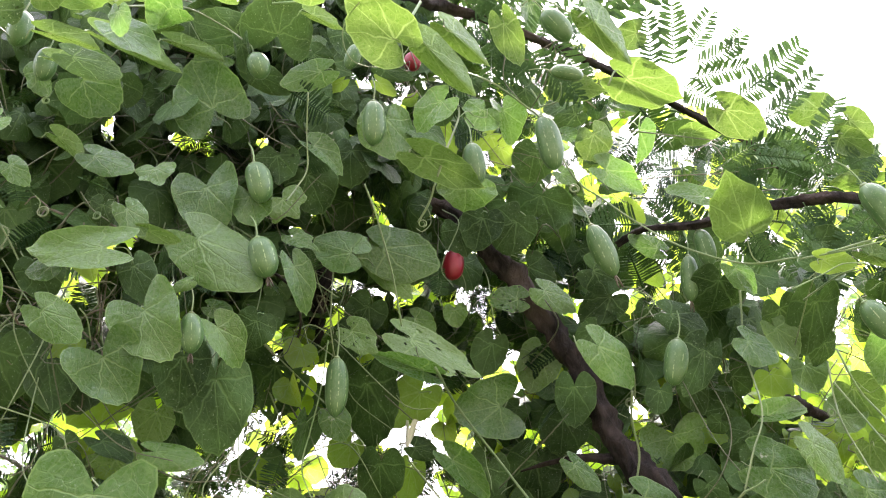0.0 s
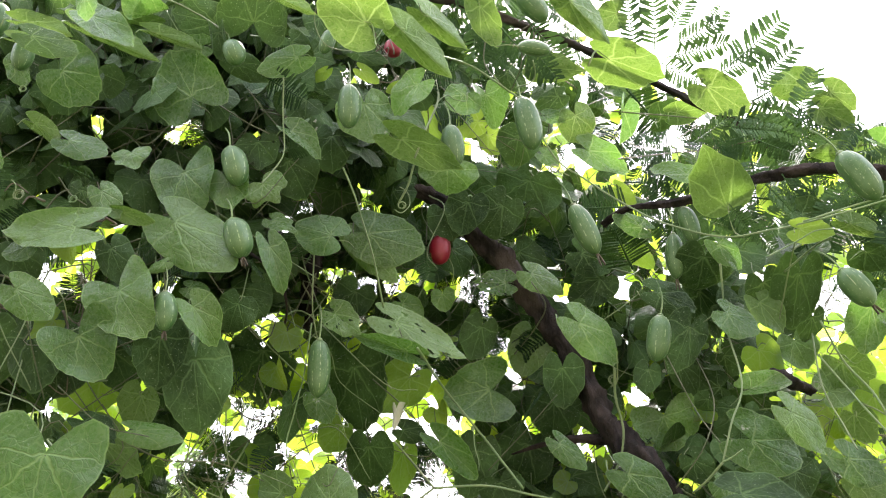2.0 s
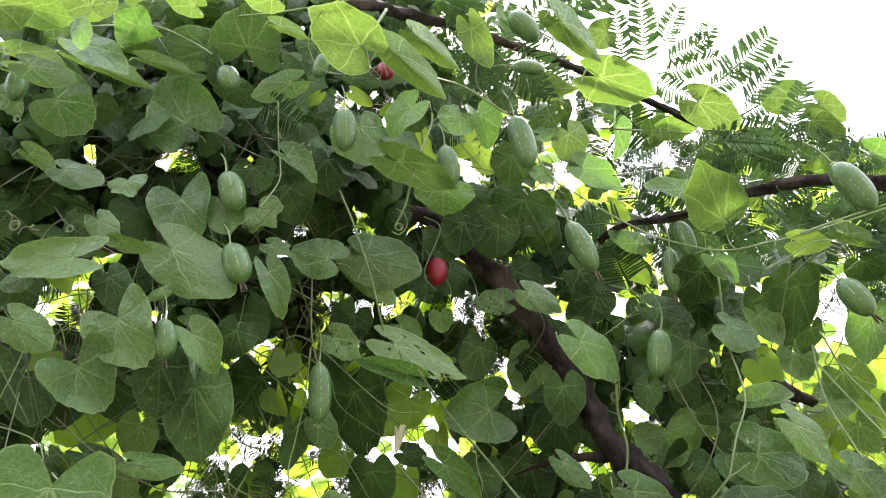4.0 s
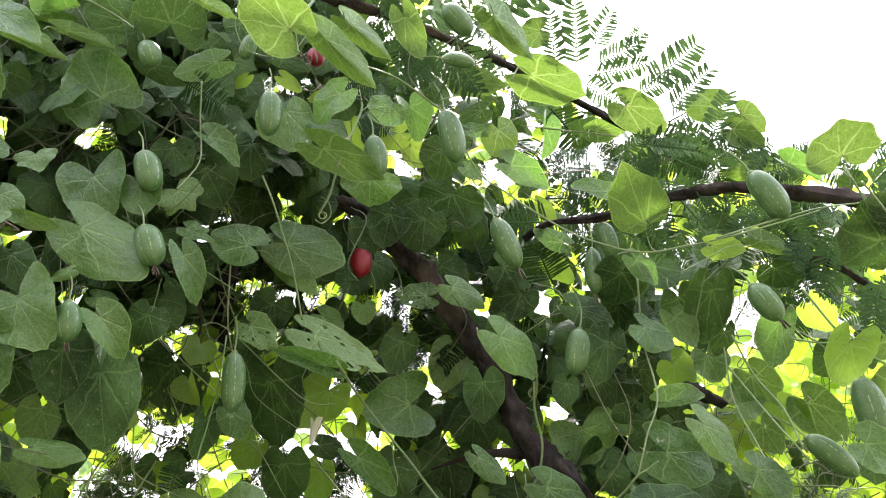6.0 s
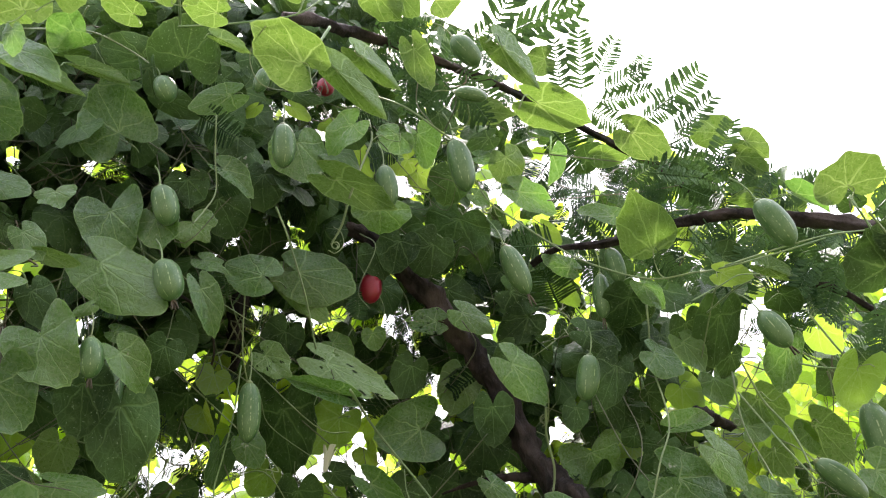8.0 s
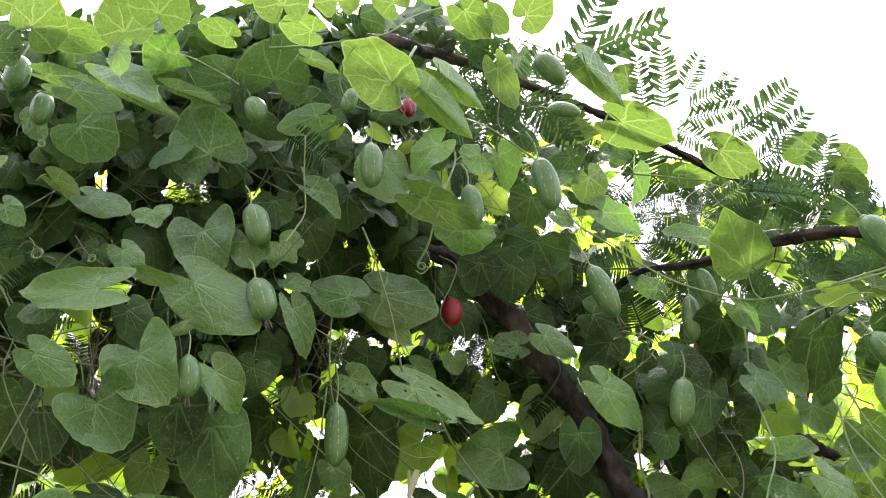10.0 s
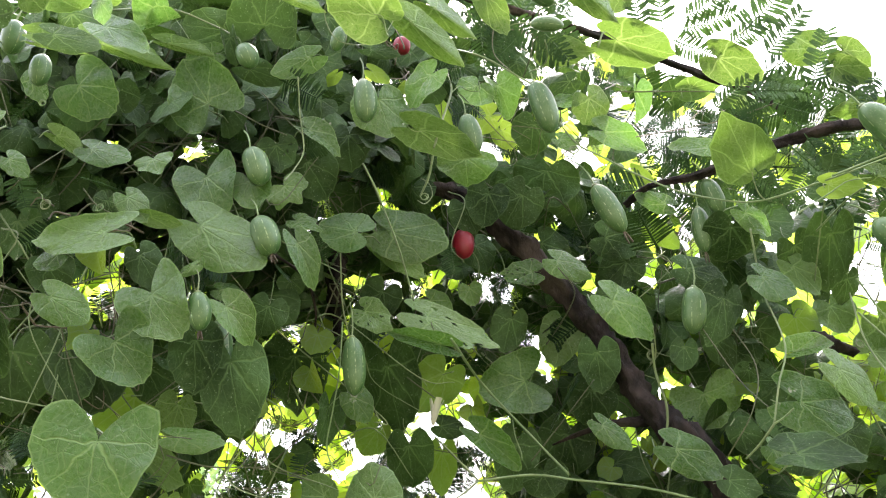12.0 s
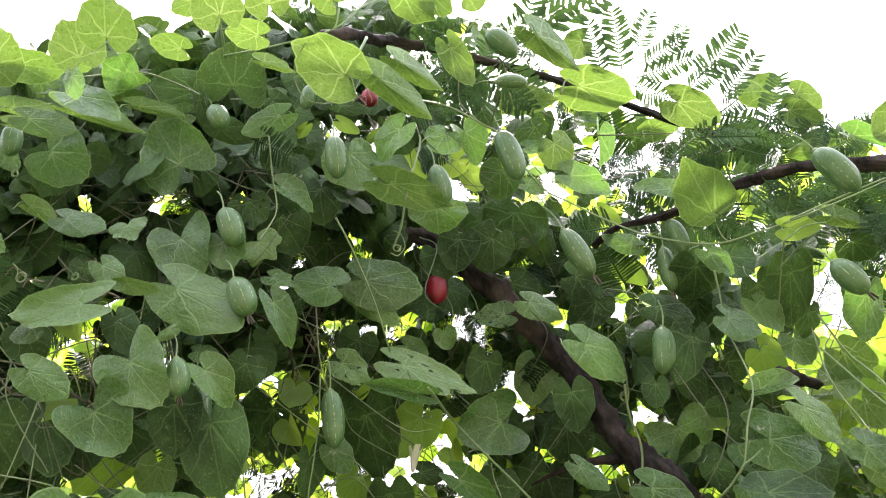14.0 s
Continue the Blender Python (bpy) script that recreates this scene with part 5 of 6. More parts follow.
for k in range(7):
    a, b = rng.uniform(0, 6.28), rng.uniform(0.04, 0.14)
    bits.append(tube(smooth_line([(0, 0, -0.985), (b * 0.5 * math.cos(a), b * 0.5 * math.sin(a), -1.05), (b * math.cos(a), b * math.sin(a), -1.11 - rng.uniform(0, 0.12))], 4), 0.045, 0.022, 5, 0.6, k))
vv, ff, _ = gather(bits)
DRY_FLOWER = mesh_of("withered_flower", vv, ff, FLOWER_DRY)
hung = 0


def gourd(x, y, z, long, wide, rx, ry, rz, flower=False, ripe=False):
    """A gourd that hangs from (x, y, z) along its own -z."""
    global hung
    top = new("ivy_gourd")
    top.matrix_basis = pose(x, y, z, rx, ry, rz) @ Matrix.Diagonal((wide, wide, long, 1))
    tagged(top, "ripe scarlet gourd hanging among the leaves" if ripe else "green striped gourd with a withered flower at its end" if flower else "smooth green gourd with broken pale stripes", "gourd", "gourds hanging on the vine")
    under(new("body", RIPE_BODY if ripe else BODIES[hung % 4]), top)
    under(new("cap", CAP), top)
    under(new("stalk", STALK), top)
    if flower:
        tagged(under(new("withered_flower", DRY_FLOWER), top), "brown shrivelled flower remains")
    hung += 1


gourd(-0.208, 0.831, 1.900, 0.050, 0.034, 4, -18, -4, flower=True)
gourd(-0.087, 0.865, 2.099, 0.061, 0.032, 5, -1, -0)
gourd(0.136, 0.961, 2.135, 0.081, 0.037, 5, -11, -2)
gourd(0.207, 1.036, 2.005, 0.081, 0.036, 4, -21, -5, flower=True)
gourd(-0.135, 1.004, 1.807, 0.076, 0.032, 5, -0, -0)
gourd(-0.259, 0.793, 1.800, 0.043, 0.026, 5, -4, -1, flower=True)
gourd(0.499, 0.860, 1.980, 0.071, 0.036, 4, -29, -6)
gourd(0.478, 0.872, 1.838, 0.052, 0.032, 4, -32, -7, flower=True)
gourd(0.311, 1.034, 1.840, 0.064, 0.034, 5, 11, 2)
gourd(0.601, 0.906, 1.735, 0.077, 0.039, 4, -8, -2)
gourd(-0.222, 0.839, 1.998, 0.052, 0.033, 4, -15, -3)
gourd(0.038, 0.958, 2.092, 0.062, 0.033, 5, -7, -2)
gourd(0.137, 0.901, 2.266, 0.055, 0.034, 24, -42, -11)
gourd(0.121, 0.767, 2.077, 0.038, 0.019, 51, -75, -48)
gourd(0.365, 1.057, 2.007, 0.056, 0.029, 5, -12, -3)
gourd(0.356, 1.089, 1.980, 0.069, 0.029, 5, 1, 0, flower=True)
gourd(-0.282, 0.924, 1.816, 0.064, 0.033, 5, -2, -0, flower=True)
gourd(-0.231, 0.821, 2.138, 0.037, 0.029, 4, -22, -5)
gourd(-0.445, 0.700, 2.105, 0.041, 0.027, 8, 8, 2)
gourd(-0.428, 0.731, 2.081, 0.039, 0.025, 8, 7, 1)
gourd(-0.488, 0.628, 1.792, 0.049, 0.032, 8, -10, -2)
gourd(0.026, 0.902, 2.356, 0.060, 0.021, 144, -69, -149)
gourd(0.549, 0.957, 1.677, 0.069, 0.031, 2, -46, -12)
gourd(0.018, 1.151, 2.013, 0.048, 0.036, 5, 5, 1, ripe=True)
gourd(-0.042, 0.982, 2.254, 0.028, 0.028, 5, 9, 2, ripe=True)
gourd(-0.108, 0.840, 2.165, 0.035, 0.021, 7, 17, 4)

# ---- coiled tendrils, a spent flower and dry twigs ----
def coil(x, y, z, size, turns, r, seed):
    """A tendril wound up like a watch spring, drawn out a little to one side."""
    rng = random.Random(seed)
    way = rng.uniform(0, 6.28)
    pts = []
    for k in range(int(turns * 14)):
        a = way + k / 14 * 6.28318
        s = size * (1.0 - 0.55 * k / (turns * 14))
        pts.append(Vector((x + s * math.cos(a), y + 0.5 * size * k / (turns * 14), z + s * math.sin(a))))
    vv, ff = tube(pts, r, r * 0.7, 6)
    ob = under(new("tendril", mesh_of("tendril", vv, ff, STEM)), vine)
    ob.matrix_parent_inverse = HOME


coil(0.182, 1.005, 2.047, 0.0071, 2.2, 0.0010, 0)
coil(-0.443, 0.557, 1.741, 0.0056, 2.4, 0.0005, 1)
coil(-0.395, 0.723, 1.882, 0.0060, 2.6, 0.0007, 2)
coil(0.244, 1.048, 1.757, 0.0066, 1.6, 0.0009, 3)
coil(-0.420, 0.731, 2.015, 0.0042, 2.0, 0.0008, 4)
coil(-0.363, 0.769, 1.899, 0.0047, 2.0, 0.0008, 5)
coil(-0.027, 0.960, 1.974, 0.0059, 1.5, 0.0010, 6)
coil(0.494, 1.026, 1.741, 0.0057, 1.8, 0.0009, 7)

FLOWER_AT, FLOWER_LONG = (-0.049, 1.139, 1.719), 0.033
DRY_SPOTS = [(-0.511, 0.663, 2.007), (-0.510, 0.646, 1.982), (-0.396, 0.818, 1.791), (-0.431, 0.845, 1.775), (-0.422, 0.895, 1.805), (-0.416, 0.913, 1.838), (-0.053, 0.923, 2.193), (-0.404, 0.769, 1.915), (0.156, 0.913, 2.205)]
bits = []
for k in range(5):
    a0 = 6.28318 * k / 5
    vv, ff = [], []
    for i in range(6):
        s = i / 5
        for j in range(5):
            a = a0 + (j / 4 - 0.5) * 1.35 * (1 - 0.55 * max(0, s - 0.55) / 0.45)
            r = 0.10 + 0.22 * s ** 1.4 + 0.02 * math.sin(9 * a + 5 * s)
            vv.append((r * math.cos(a), r * math.sin(a), s * (0.94 + 0.1 * math.sin(k * 2.1))))
    for i in range(5):
        for j in range(4):
            ff.append((i * 5 + j, i * 5 + j + 1, i * 5 + j + 6, i * 5 + j + 5))
    bits.append((vv, ff))
bits.append(lathe([(0.03, -0.16), (0.09, -0.08), (0.11, 0.02), (0.10, 0.10)], 10))
vv, ff, _ = gather(bits)
flower = under(new("flower", mesh_of("flower", vv, ff, FLOWER)), vine)
flower.matrix_parent_inverse = HOME
flower.matrix_basis = pose(*FLOWER_AT, 12, 14, 0) @ Matrix.Scale(FLOWER_LONG, 4)
tagged(flower, "pale closing bell-shaped flower")

bits = []
rng = random.Random(91)
for cx, cy, cz in DRY_SPOTS:
    for k in range(6):
        p = Vector((cx + rng.gauss(0, 0.022), cy + rng.uniform(0.0, 0.10), cz + rng.gauss(0, 0.02)))
        a, long = rng.uniform(0, 6.28), rng.uniform(0.02, 0.06)
        way = Vector((math.cos(a), rng.gauss(0, 0.3), math.sin(a))) * long
        side = Vector((rng.gauss(0, 1), rng.gauss(0, 1), rng.gauss(0, 1))) * long * 0.3
        bits.append(tube(smooth_line([p, p + way * 0.5 + side, p + way], 5), rng.uniform(0.0008, 0.0018), 0.0007, 5))
vv, ff, _ = gather(bits)
ob = under(new("dry_twig_tangle", mesh_of("dry_twig_tangle", vv, ff, TWIG_DRY)), vine)
ob.matrix_parent_inverse = HOME
tagged(ob, "tangle of thin dry brown twigs", kind="stuff")


# ---- the mass of foliage behind ----
SPOTS = np.array(LEAF_SPOTS)


def front(x, z):
    """How far off the vine's face stands, from the leaves that make it."""
    near = (SPOTS[:, 0] - x) ** 2 + (SPOTS[:, 2] - z) ** 2
    w = 1.0 / (near + 0.004) ** 2
    return float((w * SPOTS[:, 1]).sum() / w.sum()) + 0.03


# directions from the camera's spot, with radii, placed to fit its view
GAPS = [(0.575, 0.213, 0.042), (0.636, 0.242, 0.030), (0.524, 0.229, 0.023), (0.462, 0.302, 0.026), (0.466, 0.243, 0.024), (0.420, 0.284, 0.011), (0.417, 0.226, 0.014), (0.035, 0.338, 0.011), (0.010, 0.360, 0.009), (0.031, 0.246, 0.008), (0.484, 0.321, 0.023), (0.496, 0.282, 0.017), (0.549, 0.274, 0.015), (0.598, 0.317, 0.011), (0.503, 0.240, 0.030), (0.554, 0.225, 0.030)]
GAPS += [(0.456, 0.233, 0.018), (0.588, 0.206, 0.018), (0.534, 0.185, 0.018), (-0.022, 0.814, 0.015), (0.132, 0.840, 0.018), (0.108, 0.768, 0.014), (0.075, 0.720, 0.012), (-0.047, 0.803, 0.017), (0.087, 0.771, 0.014), (0.049, 0.716, 0.012), (-0.161, 0.706, 0.009), (0.017, 0.556, 0.008), (0.257, 0.578, 0.023), (-0.086, 0.169, 0.012), (-0.025, 0.160, 0.015), (-0.040, 0.115, 0.023)]
GAPS += [(0.018, 0.366, 0.018), (0.003, 0.341, 0.012), (0.474, 0.340, 0.024), (0.474, 0.294, 0.027), (0.384, 0.350, 0.014), (0.415, 0.281, 0.011), (0.252, 0.561, 0.033), (0.218, 0.579, 0.018), (0.001, 0.773, 0.020), (-0.533, 0.612, 0.009), (-0.407, 0.189, 0.014), (-0.100, 0.461, 0.009), (0.284, 0.535, 0.015), (0.351, 0.417, 0.009), (0.471, 0.488, 0.011), (0.197, 0.814, 0.023)]
GAPS += [(-0.047, 0.119, 0.029), (-0.004, 0.082, 0.014), (0.187, 0.088, 0.012), (-0.346, 0.126, 0.018), (0.563, 0.266, 0.015), (0.491, 0.341, 0.020), (0.471, 0.305, 0.014), (0.603, 0.337, 0.011), (0.050, 0.732, 0.012)]
LACE = [(-0.113, 0.164, 0.023), (-0.143, 0.135, 0.023), (-0.059, 0.138, 0.023), (-0.093, 0.124, 0.023), (-0.154, 0.172, 0.018), (-0.060, 0.591, 0.020), (0.068, 0.710, 0.017), (-0.008, 0.769, 0.015), (0.092, 0.661, 0.012), (0.043, 0.294, 0.017), (0.158, 0.228, 0.011), (-0.158, 0.336, 0.012), (-0.374, 0.624, 0.011), (-0.492, 0.601, 0.011), (-0.208, 0.500, 0.012), (-0.347, 0.586, 0.009)]
LACE += [(-0.258, 0.196, 0.018), (-0.303, 0.165, 0.023), (-0.320, 0.126, 0.020), (-0.150, 0.691, 0.015), (-0.092, 0.683, 0.017), (0.055, 0.650, 0.018), (-0.180, 0.595, 0.015), (-0.131, 0.478, 0.014), (0.037, 0.816, 0.014), (0.092, 0.700, 0.020), (0.152, 0.745, 0.017), (-0.050, 0.716, 0.011), (0.050, 0.732, 0.012), (-0.376, 0.372, 0.011)]
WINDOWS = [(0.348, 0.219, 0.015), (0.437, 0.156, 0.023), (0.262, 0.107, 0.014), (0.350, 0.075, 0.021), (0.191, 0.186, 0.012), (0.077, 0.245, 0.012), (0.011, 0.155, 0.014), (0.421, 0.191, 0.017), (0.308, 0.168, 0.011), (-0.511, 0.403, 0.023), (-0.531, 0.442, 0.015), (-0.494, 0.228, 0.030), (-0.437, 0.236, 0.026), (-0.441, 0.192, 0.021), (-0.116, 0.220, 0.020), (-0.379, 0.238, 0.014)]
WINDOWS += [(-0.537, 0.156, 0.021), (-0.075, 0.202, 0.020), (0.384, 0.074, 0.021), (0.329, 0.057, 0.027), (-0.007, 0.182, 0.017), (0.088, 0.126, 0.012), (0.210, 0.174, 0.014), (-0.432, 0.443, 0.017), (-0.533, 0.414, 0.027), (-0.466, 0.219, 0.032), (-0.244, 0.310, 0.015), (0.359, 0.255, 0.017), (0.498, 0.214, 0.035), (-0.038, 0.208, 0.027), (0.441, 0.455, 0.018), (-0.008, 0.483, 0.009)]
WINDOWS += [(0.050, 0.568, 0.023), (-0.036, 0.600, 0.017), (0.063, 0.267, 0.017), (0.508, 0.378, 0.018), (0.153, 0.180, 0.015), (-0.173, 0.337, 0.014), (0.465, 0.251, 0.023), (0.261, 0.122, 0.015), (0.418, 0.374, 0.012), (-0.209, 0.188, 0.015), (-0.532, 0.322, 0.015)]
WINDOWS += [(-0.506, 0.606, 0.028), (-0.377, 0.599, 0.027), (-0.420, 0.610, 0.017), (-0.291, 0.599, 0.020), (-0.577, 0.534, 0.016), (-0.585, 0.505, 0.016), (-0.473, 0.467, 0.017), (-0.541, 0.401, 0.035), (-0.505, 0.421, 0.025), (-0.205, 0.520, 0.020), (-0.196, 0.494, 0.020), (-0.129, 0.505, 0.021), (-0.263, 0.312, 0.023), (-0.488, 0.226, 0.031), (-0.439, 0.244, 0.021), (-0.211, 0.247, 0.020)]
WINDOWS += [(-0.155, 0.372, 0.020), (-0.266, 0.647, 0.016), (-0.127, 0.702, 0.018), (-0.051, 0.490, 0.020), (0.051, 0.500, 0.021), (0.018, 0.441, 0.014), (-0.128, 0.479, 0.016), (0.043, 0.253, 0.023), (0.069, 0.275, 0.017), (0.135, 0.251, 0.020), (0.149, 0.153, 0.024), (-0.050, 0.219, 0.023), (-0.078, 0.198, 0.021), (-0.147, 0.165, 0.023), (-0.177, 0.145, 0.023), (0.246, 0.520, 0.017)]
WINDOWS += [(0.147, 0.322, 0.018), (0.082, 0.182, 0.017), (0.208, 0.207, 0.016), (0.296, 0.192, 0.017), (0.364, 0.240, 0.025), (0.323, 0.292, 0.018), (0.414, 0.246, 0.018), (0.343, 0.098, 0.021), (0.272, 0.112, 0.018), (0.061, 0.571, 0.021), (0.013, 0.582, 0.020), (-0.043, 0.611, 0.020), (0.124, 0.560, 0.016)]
GAPS += [(-0.321, 0.659, 0.014), (-0.530, 0.652, 0.013), (-0.374, 0.362, 0.017), (-0.325, 0.528, 0.012), (-0.149, 0.634, 0.017), (-0.078, 0.248, 0.016)]
GAPS += [(-0.113, 0.166, 0.019), (-0.139, 0.145, 0.014), (-0.043, 0.150, 0.019), (-0.040, 0.110, 0.020), (-0.050, 0.181, 0.014), (-0.324, 0.141, 0.020), (-0.268, 0.100, 0.021), (-0.274, 0.205, 0.014), (-0.238, 0.200, 0.014), (0.476, 0.304, 0.019), (0.465, 0.266, 0.016), (0.484, 0.258, 0.013)]
LACE += [(-0.093, 0.652, 0.016), (-0.117, 0.624, 0.014), (-0.081, 0.700, 0.012), (0.066, 0.735, 0.019), (0.039, 0.676, 0.012), (0.086, 0.626, 0.012), (0.059, 0.777, 0.016), (0.016, 0.756, 0.013), (-0.018, 0.780, 0.016), (0.275, 0.583, 0.016), (0.359, 0.566, 0.012), (0.263, 0.616, 0.013)]
GAPS += [(-0.164, 0.693, 0.018), (-0.150, 0.706, 0.016), (-0.118, 0.697, 0.018), (-0.075, 0.696, 0.017), (-0.091, 0.671, 0.014), (-0.129, 0.800, 0.016), (-0.117, 0.813, 0.016), (-0.056, 0.800, 0.017), (-0.030, 0.803, 0.025), (-0.008, 0.795, 0.024), (0.015, 0.778, 0.017), (0.058, 0.720, 0.023), (0.074, 0.753, 0.021), (0.079, 0.781, 0.020), (0.083, 0.626, 0.016), (0.082, 0.603, 0.015), (0.040, 0.681, 0.016), (-0.199, 0.598, 0.016), (-0.177, 0.604, 0.018), (-0.184, 0.583, 0.015)]
GAPS += [(0.155, 0.554, 0.017), (0.166, 0.541, 0.015), (0.033, 0.558, 0.016), (0.197, 0.692, 0.020), (0.198, 0.656, 0.018), (0.111, 0.754, 0.017), (0.154, 0.726, 0.017), (0.158, 0.793, 0.017), (-0.324, 0.659, 0.014), (0.260, 0.578, 0.025), (0.280, 0.587, 0.024), (0.248, 0.543, 0.017), (0.276, 0.515, 0.018), (0.327, 0.581, 0.017), (0.347, 0.585, 0.016), (0.278, 0.463, 0.016), (0.280, 0.414, 0.017), (0.397, 0.452, 0.016), (0.481, 0.567, 0.017), (0.483, 0.475, 0.017)]
LACE += [(-0.150, 0.706, 0.014), (-0.118, 0.697, 0.016), (-0.075, 0.696, 0.016), (-0.129, 0.800, 0.014), (-0.117, 0.813, 0.014), (-0.056, 0.800, 0.016), (0.083, 0.626, 0.015), (0.040, 0.681, 0.014), (-0.199, 0.598, 0.014), (-0.177, 0.604, 0.017), (0.155, 0.554, 0.016), (0.033, 0.558, 0.014), (0.197, 0.692, 0.018), (0.198, 0.656, 0.017), (0.111, 0.754, 0.016), (0.154, 0.726, 0.016), (0.158, 0.793, 0.016), (0.248, 0.543, 0.016), (0.276, 0.515, 0.017), (0.327, 0.581, 0.016), (0.347, 0.585, 0.014), (0.278, 0.463, 0.014), (0.280, 0.414, 0.016), (0.397, 0.452, 0.015), (0.481, 0.567, 0.016), (0.483, 0.475, 0.016)]
LACE += [(0.006, 0.360, 0.017), (0.026, 0.290, 0.016), (0.034, 0.328, 0.016), (-0.080, 0.364, 0.014), (-0.132, 0.363, 0.016), (-0.155, 0.356, 0.014), (-0.260, 0.319, 0.014), (-0.050, 0.255, 0.014), (-0.229, 0.469, 0.013), (-0.148, 0.479, 0.014), (-0.338, 0.127, 0.020), (-0.313, 0.147, 0.020), (-0.282, 0.113, 0.020), (-0.132, 0.144, 0.016), (-0.036, 0.143, 0.016), (0.032, 0.367, 0.016)]
GAPS += [(-0.146, 0.144, 0.021), (-0.130, 0.171, 0.017), (-0.046, 0.143, 0.021), (-0.038, 0.110, 0.021), (-0.077, 0.179, 0.017), (0.013, 0.360, 0.020), (0.030, 0.290, 0.018), (0.034, 0.324, 0.016), (-0.050, 0.255, 0.016), (-0.080, 0.362, 0.014), (-0.331, 0.123, 0.018), (-0.289, 0.119, 0.017), (-0.310, 0.153, 0.017), (-0.349, 0.161, 0.016), (-0.229, 0.460, 0.014), (-0.395, 0.414, 0.010)]
GAPS += [(0.479, 0.334, 0.021), (0.480, 0.296, 0.023), (0.464, 0.270, 0.018), (0.375, 0.306, 0.013), (0.204, 0.356, 0.017), (0.216, 0.363, 0.016)]

BROW = [(-1.197, 0.949), (-1.007, 0.944), (-0.760, 0.891), (-0.615, 0.934), (-0.453, 0.954), (-0.272, 0.973), (-0.091, 0.980), (0.044, 0.917), (0.173, 0.788), (0.242, 0.718), (0.358, 0.653), (0.436, 0.630), (0.514, 0.617), (0.590, 0.595), (0.640, 0.574), (0.782, 0.578), (0.888, 0.532)]


def in_view_gap(x, y, z, slack, windows=True, reach_out=0.0):
    """True in a gap placed to fit the camera's view, along its sight lines; windows are gaps with sunlit leaves behind.
    """
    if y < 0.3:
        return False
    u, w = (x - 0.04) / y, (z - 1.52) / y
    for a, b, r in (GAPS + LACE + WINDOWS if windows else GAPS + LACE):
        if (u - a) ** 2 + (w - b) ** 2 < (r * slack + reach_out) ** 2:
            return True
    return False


def above_brow(x, y, z, slack=0.0):
    """True above the uneven top of the thicket, outlined against the sky to fit the camera's view."""
    u, w = (x - 0.04) / y, (z - 1.52) / y
    for (a, p), (b, q) in zip(BROW, BROW[1:]):
        if a <= u <= b:
            return w > p + (q - p) * (u - a) / (b - a) - slack
    return w > BROW[0 if u < 0 else -1][1] - slack


rng = random.Random(11)
TEMPLATES = []
for k in range(8):
    TEMPLATES.append(blade(("heart", "angled", "heart", "lobed")[k % 4], ("flat", "flat", "curl", "flat")[k % 4], 200 + k, 20, 3))


def scatter(number, where, size, material, name, label, rng):
    arrays = [(np.array(v), f, uv) for v, f, uv in TEMPLATES]
    verts, faces, uvs = [], [], []
    total, tries = 0, 0
    while total < number and tries < number * 30:
        tries += 1
        spot = where(rng)
        if spot is None:
            continue
        pts, fs, uv = arrays[total % 8]
        m = np.array(Euler((rng.gauss(-1.05, 0.5), rng.gauss(0, 0.5), 0)).to_matrix())
        m = np.array(Euler((0, 0, rng.gauss(0, 0.9) + 3.14159)).to_matrix()) @ m
        s = rng.uniform(*size)
        moved = pts @ (m.T * s) + np.array(spot)
        base = len(verts)
        verts.extend(map(tuple, moved))
        faces.extend(tuple(i + base for i in q) for q in fs)
        uvs.extend(uv)
        total += 1
    ob = under(new(name, mesh_of(name, verts, faces, material, uvs)), vine)
    ob.matrix_parent_inverse = HOME
    return tagged(ob, label, kind="stuff")


def near_mass(rng):
    x, z = rng.uniform(-1.1, 1.3), rng.uniform(1.25, 2.7)
    y = front(x, z) + (0.24 if x < 0.15 else 0.16) + 0.45 * rng.random()
    if above_brow(x, y, z, 0.03) or in_view_gap(x, y, z, 1.0, True, 0.010):
        return None
    thick = 1.0 if x < 0.1 and z > 1.8 else 0.8
    if x > 0.62 and z < 1.85:
        thick = 0.12
    if x > 0.30 and z > 1.90:
        thick = 0.35
    if z < 1.8:
        thick *= 0.65 if x < 0.2 else 1.0
    return (x, y, z) if rng.random() < thick else None


def upper_mass(rng):
    x, z = rng.uniform(-1.1, 0.15), rng.uniform(1.95, 2.7)
    y = front(x, z) + 0.22 + 0.36 * rng.random()
    return None if above_brow(x, y, z, 0.03) or in_view_gap(x, y, z, 1.0, True, 0.010) else (x, y, z)


def canopy_mass(rng):
    x, z = rng.uniform(-1.1, -0.02), rng.uniform(2.05, 2.6)
    y = front(x, z) + 0.07 + 0.2 * rng.random()
    return None if above_brow(x, y, z, 0.05) or in_view_gap(x, y, z, 1.0, True, 0.006) else (x, y, z)


def lower_right_mass(rng):
    x, z = rng.uniform(0.05, 0.56), rng.uniform(1.3, 1.99)
    y = front(x, z) + 0.10 + 0.5 * rng.random()
    return None if in_view_gap(x, y, z, 0.8, True, 0.01) else (x, y, z)


def back_mass(rng):
    x, z = rng.uniform(-1.6, 2.0), rng.uniform(1.2, 3.0)
    y = front(x * 0.6, z) + 0.65 + 0.9 * rng.random()
    if above_brow(x, y, z, 0.03) or in_view_gap(x, y, z, 0.75, False, 0.006):
        return None
    return (x, y, z)


def low_mass(rng):
    x, z = min(max(rng.gauss(0, 1.05), -2.7), 2.7), rng.uniform(0.05, 1.35)
    y = 0.95 + rng.uniform(0.0, 0.9) + 0.12 * abs(x) + 0.15 * math.sin(2.3 * x)
    return (x, y, z)


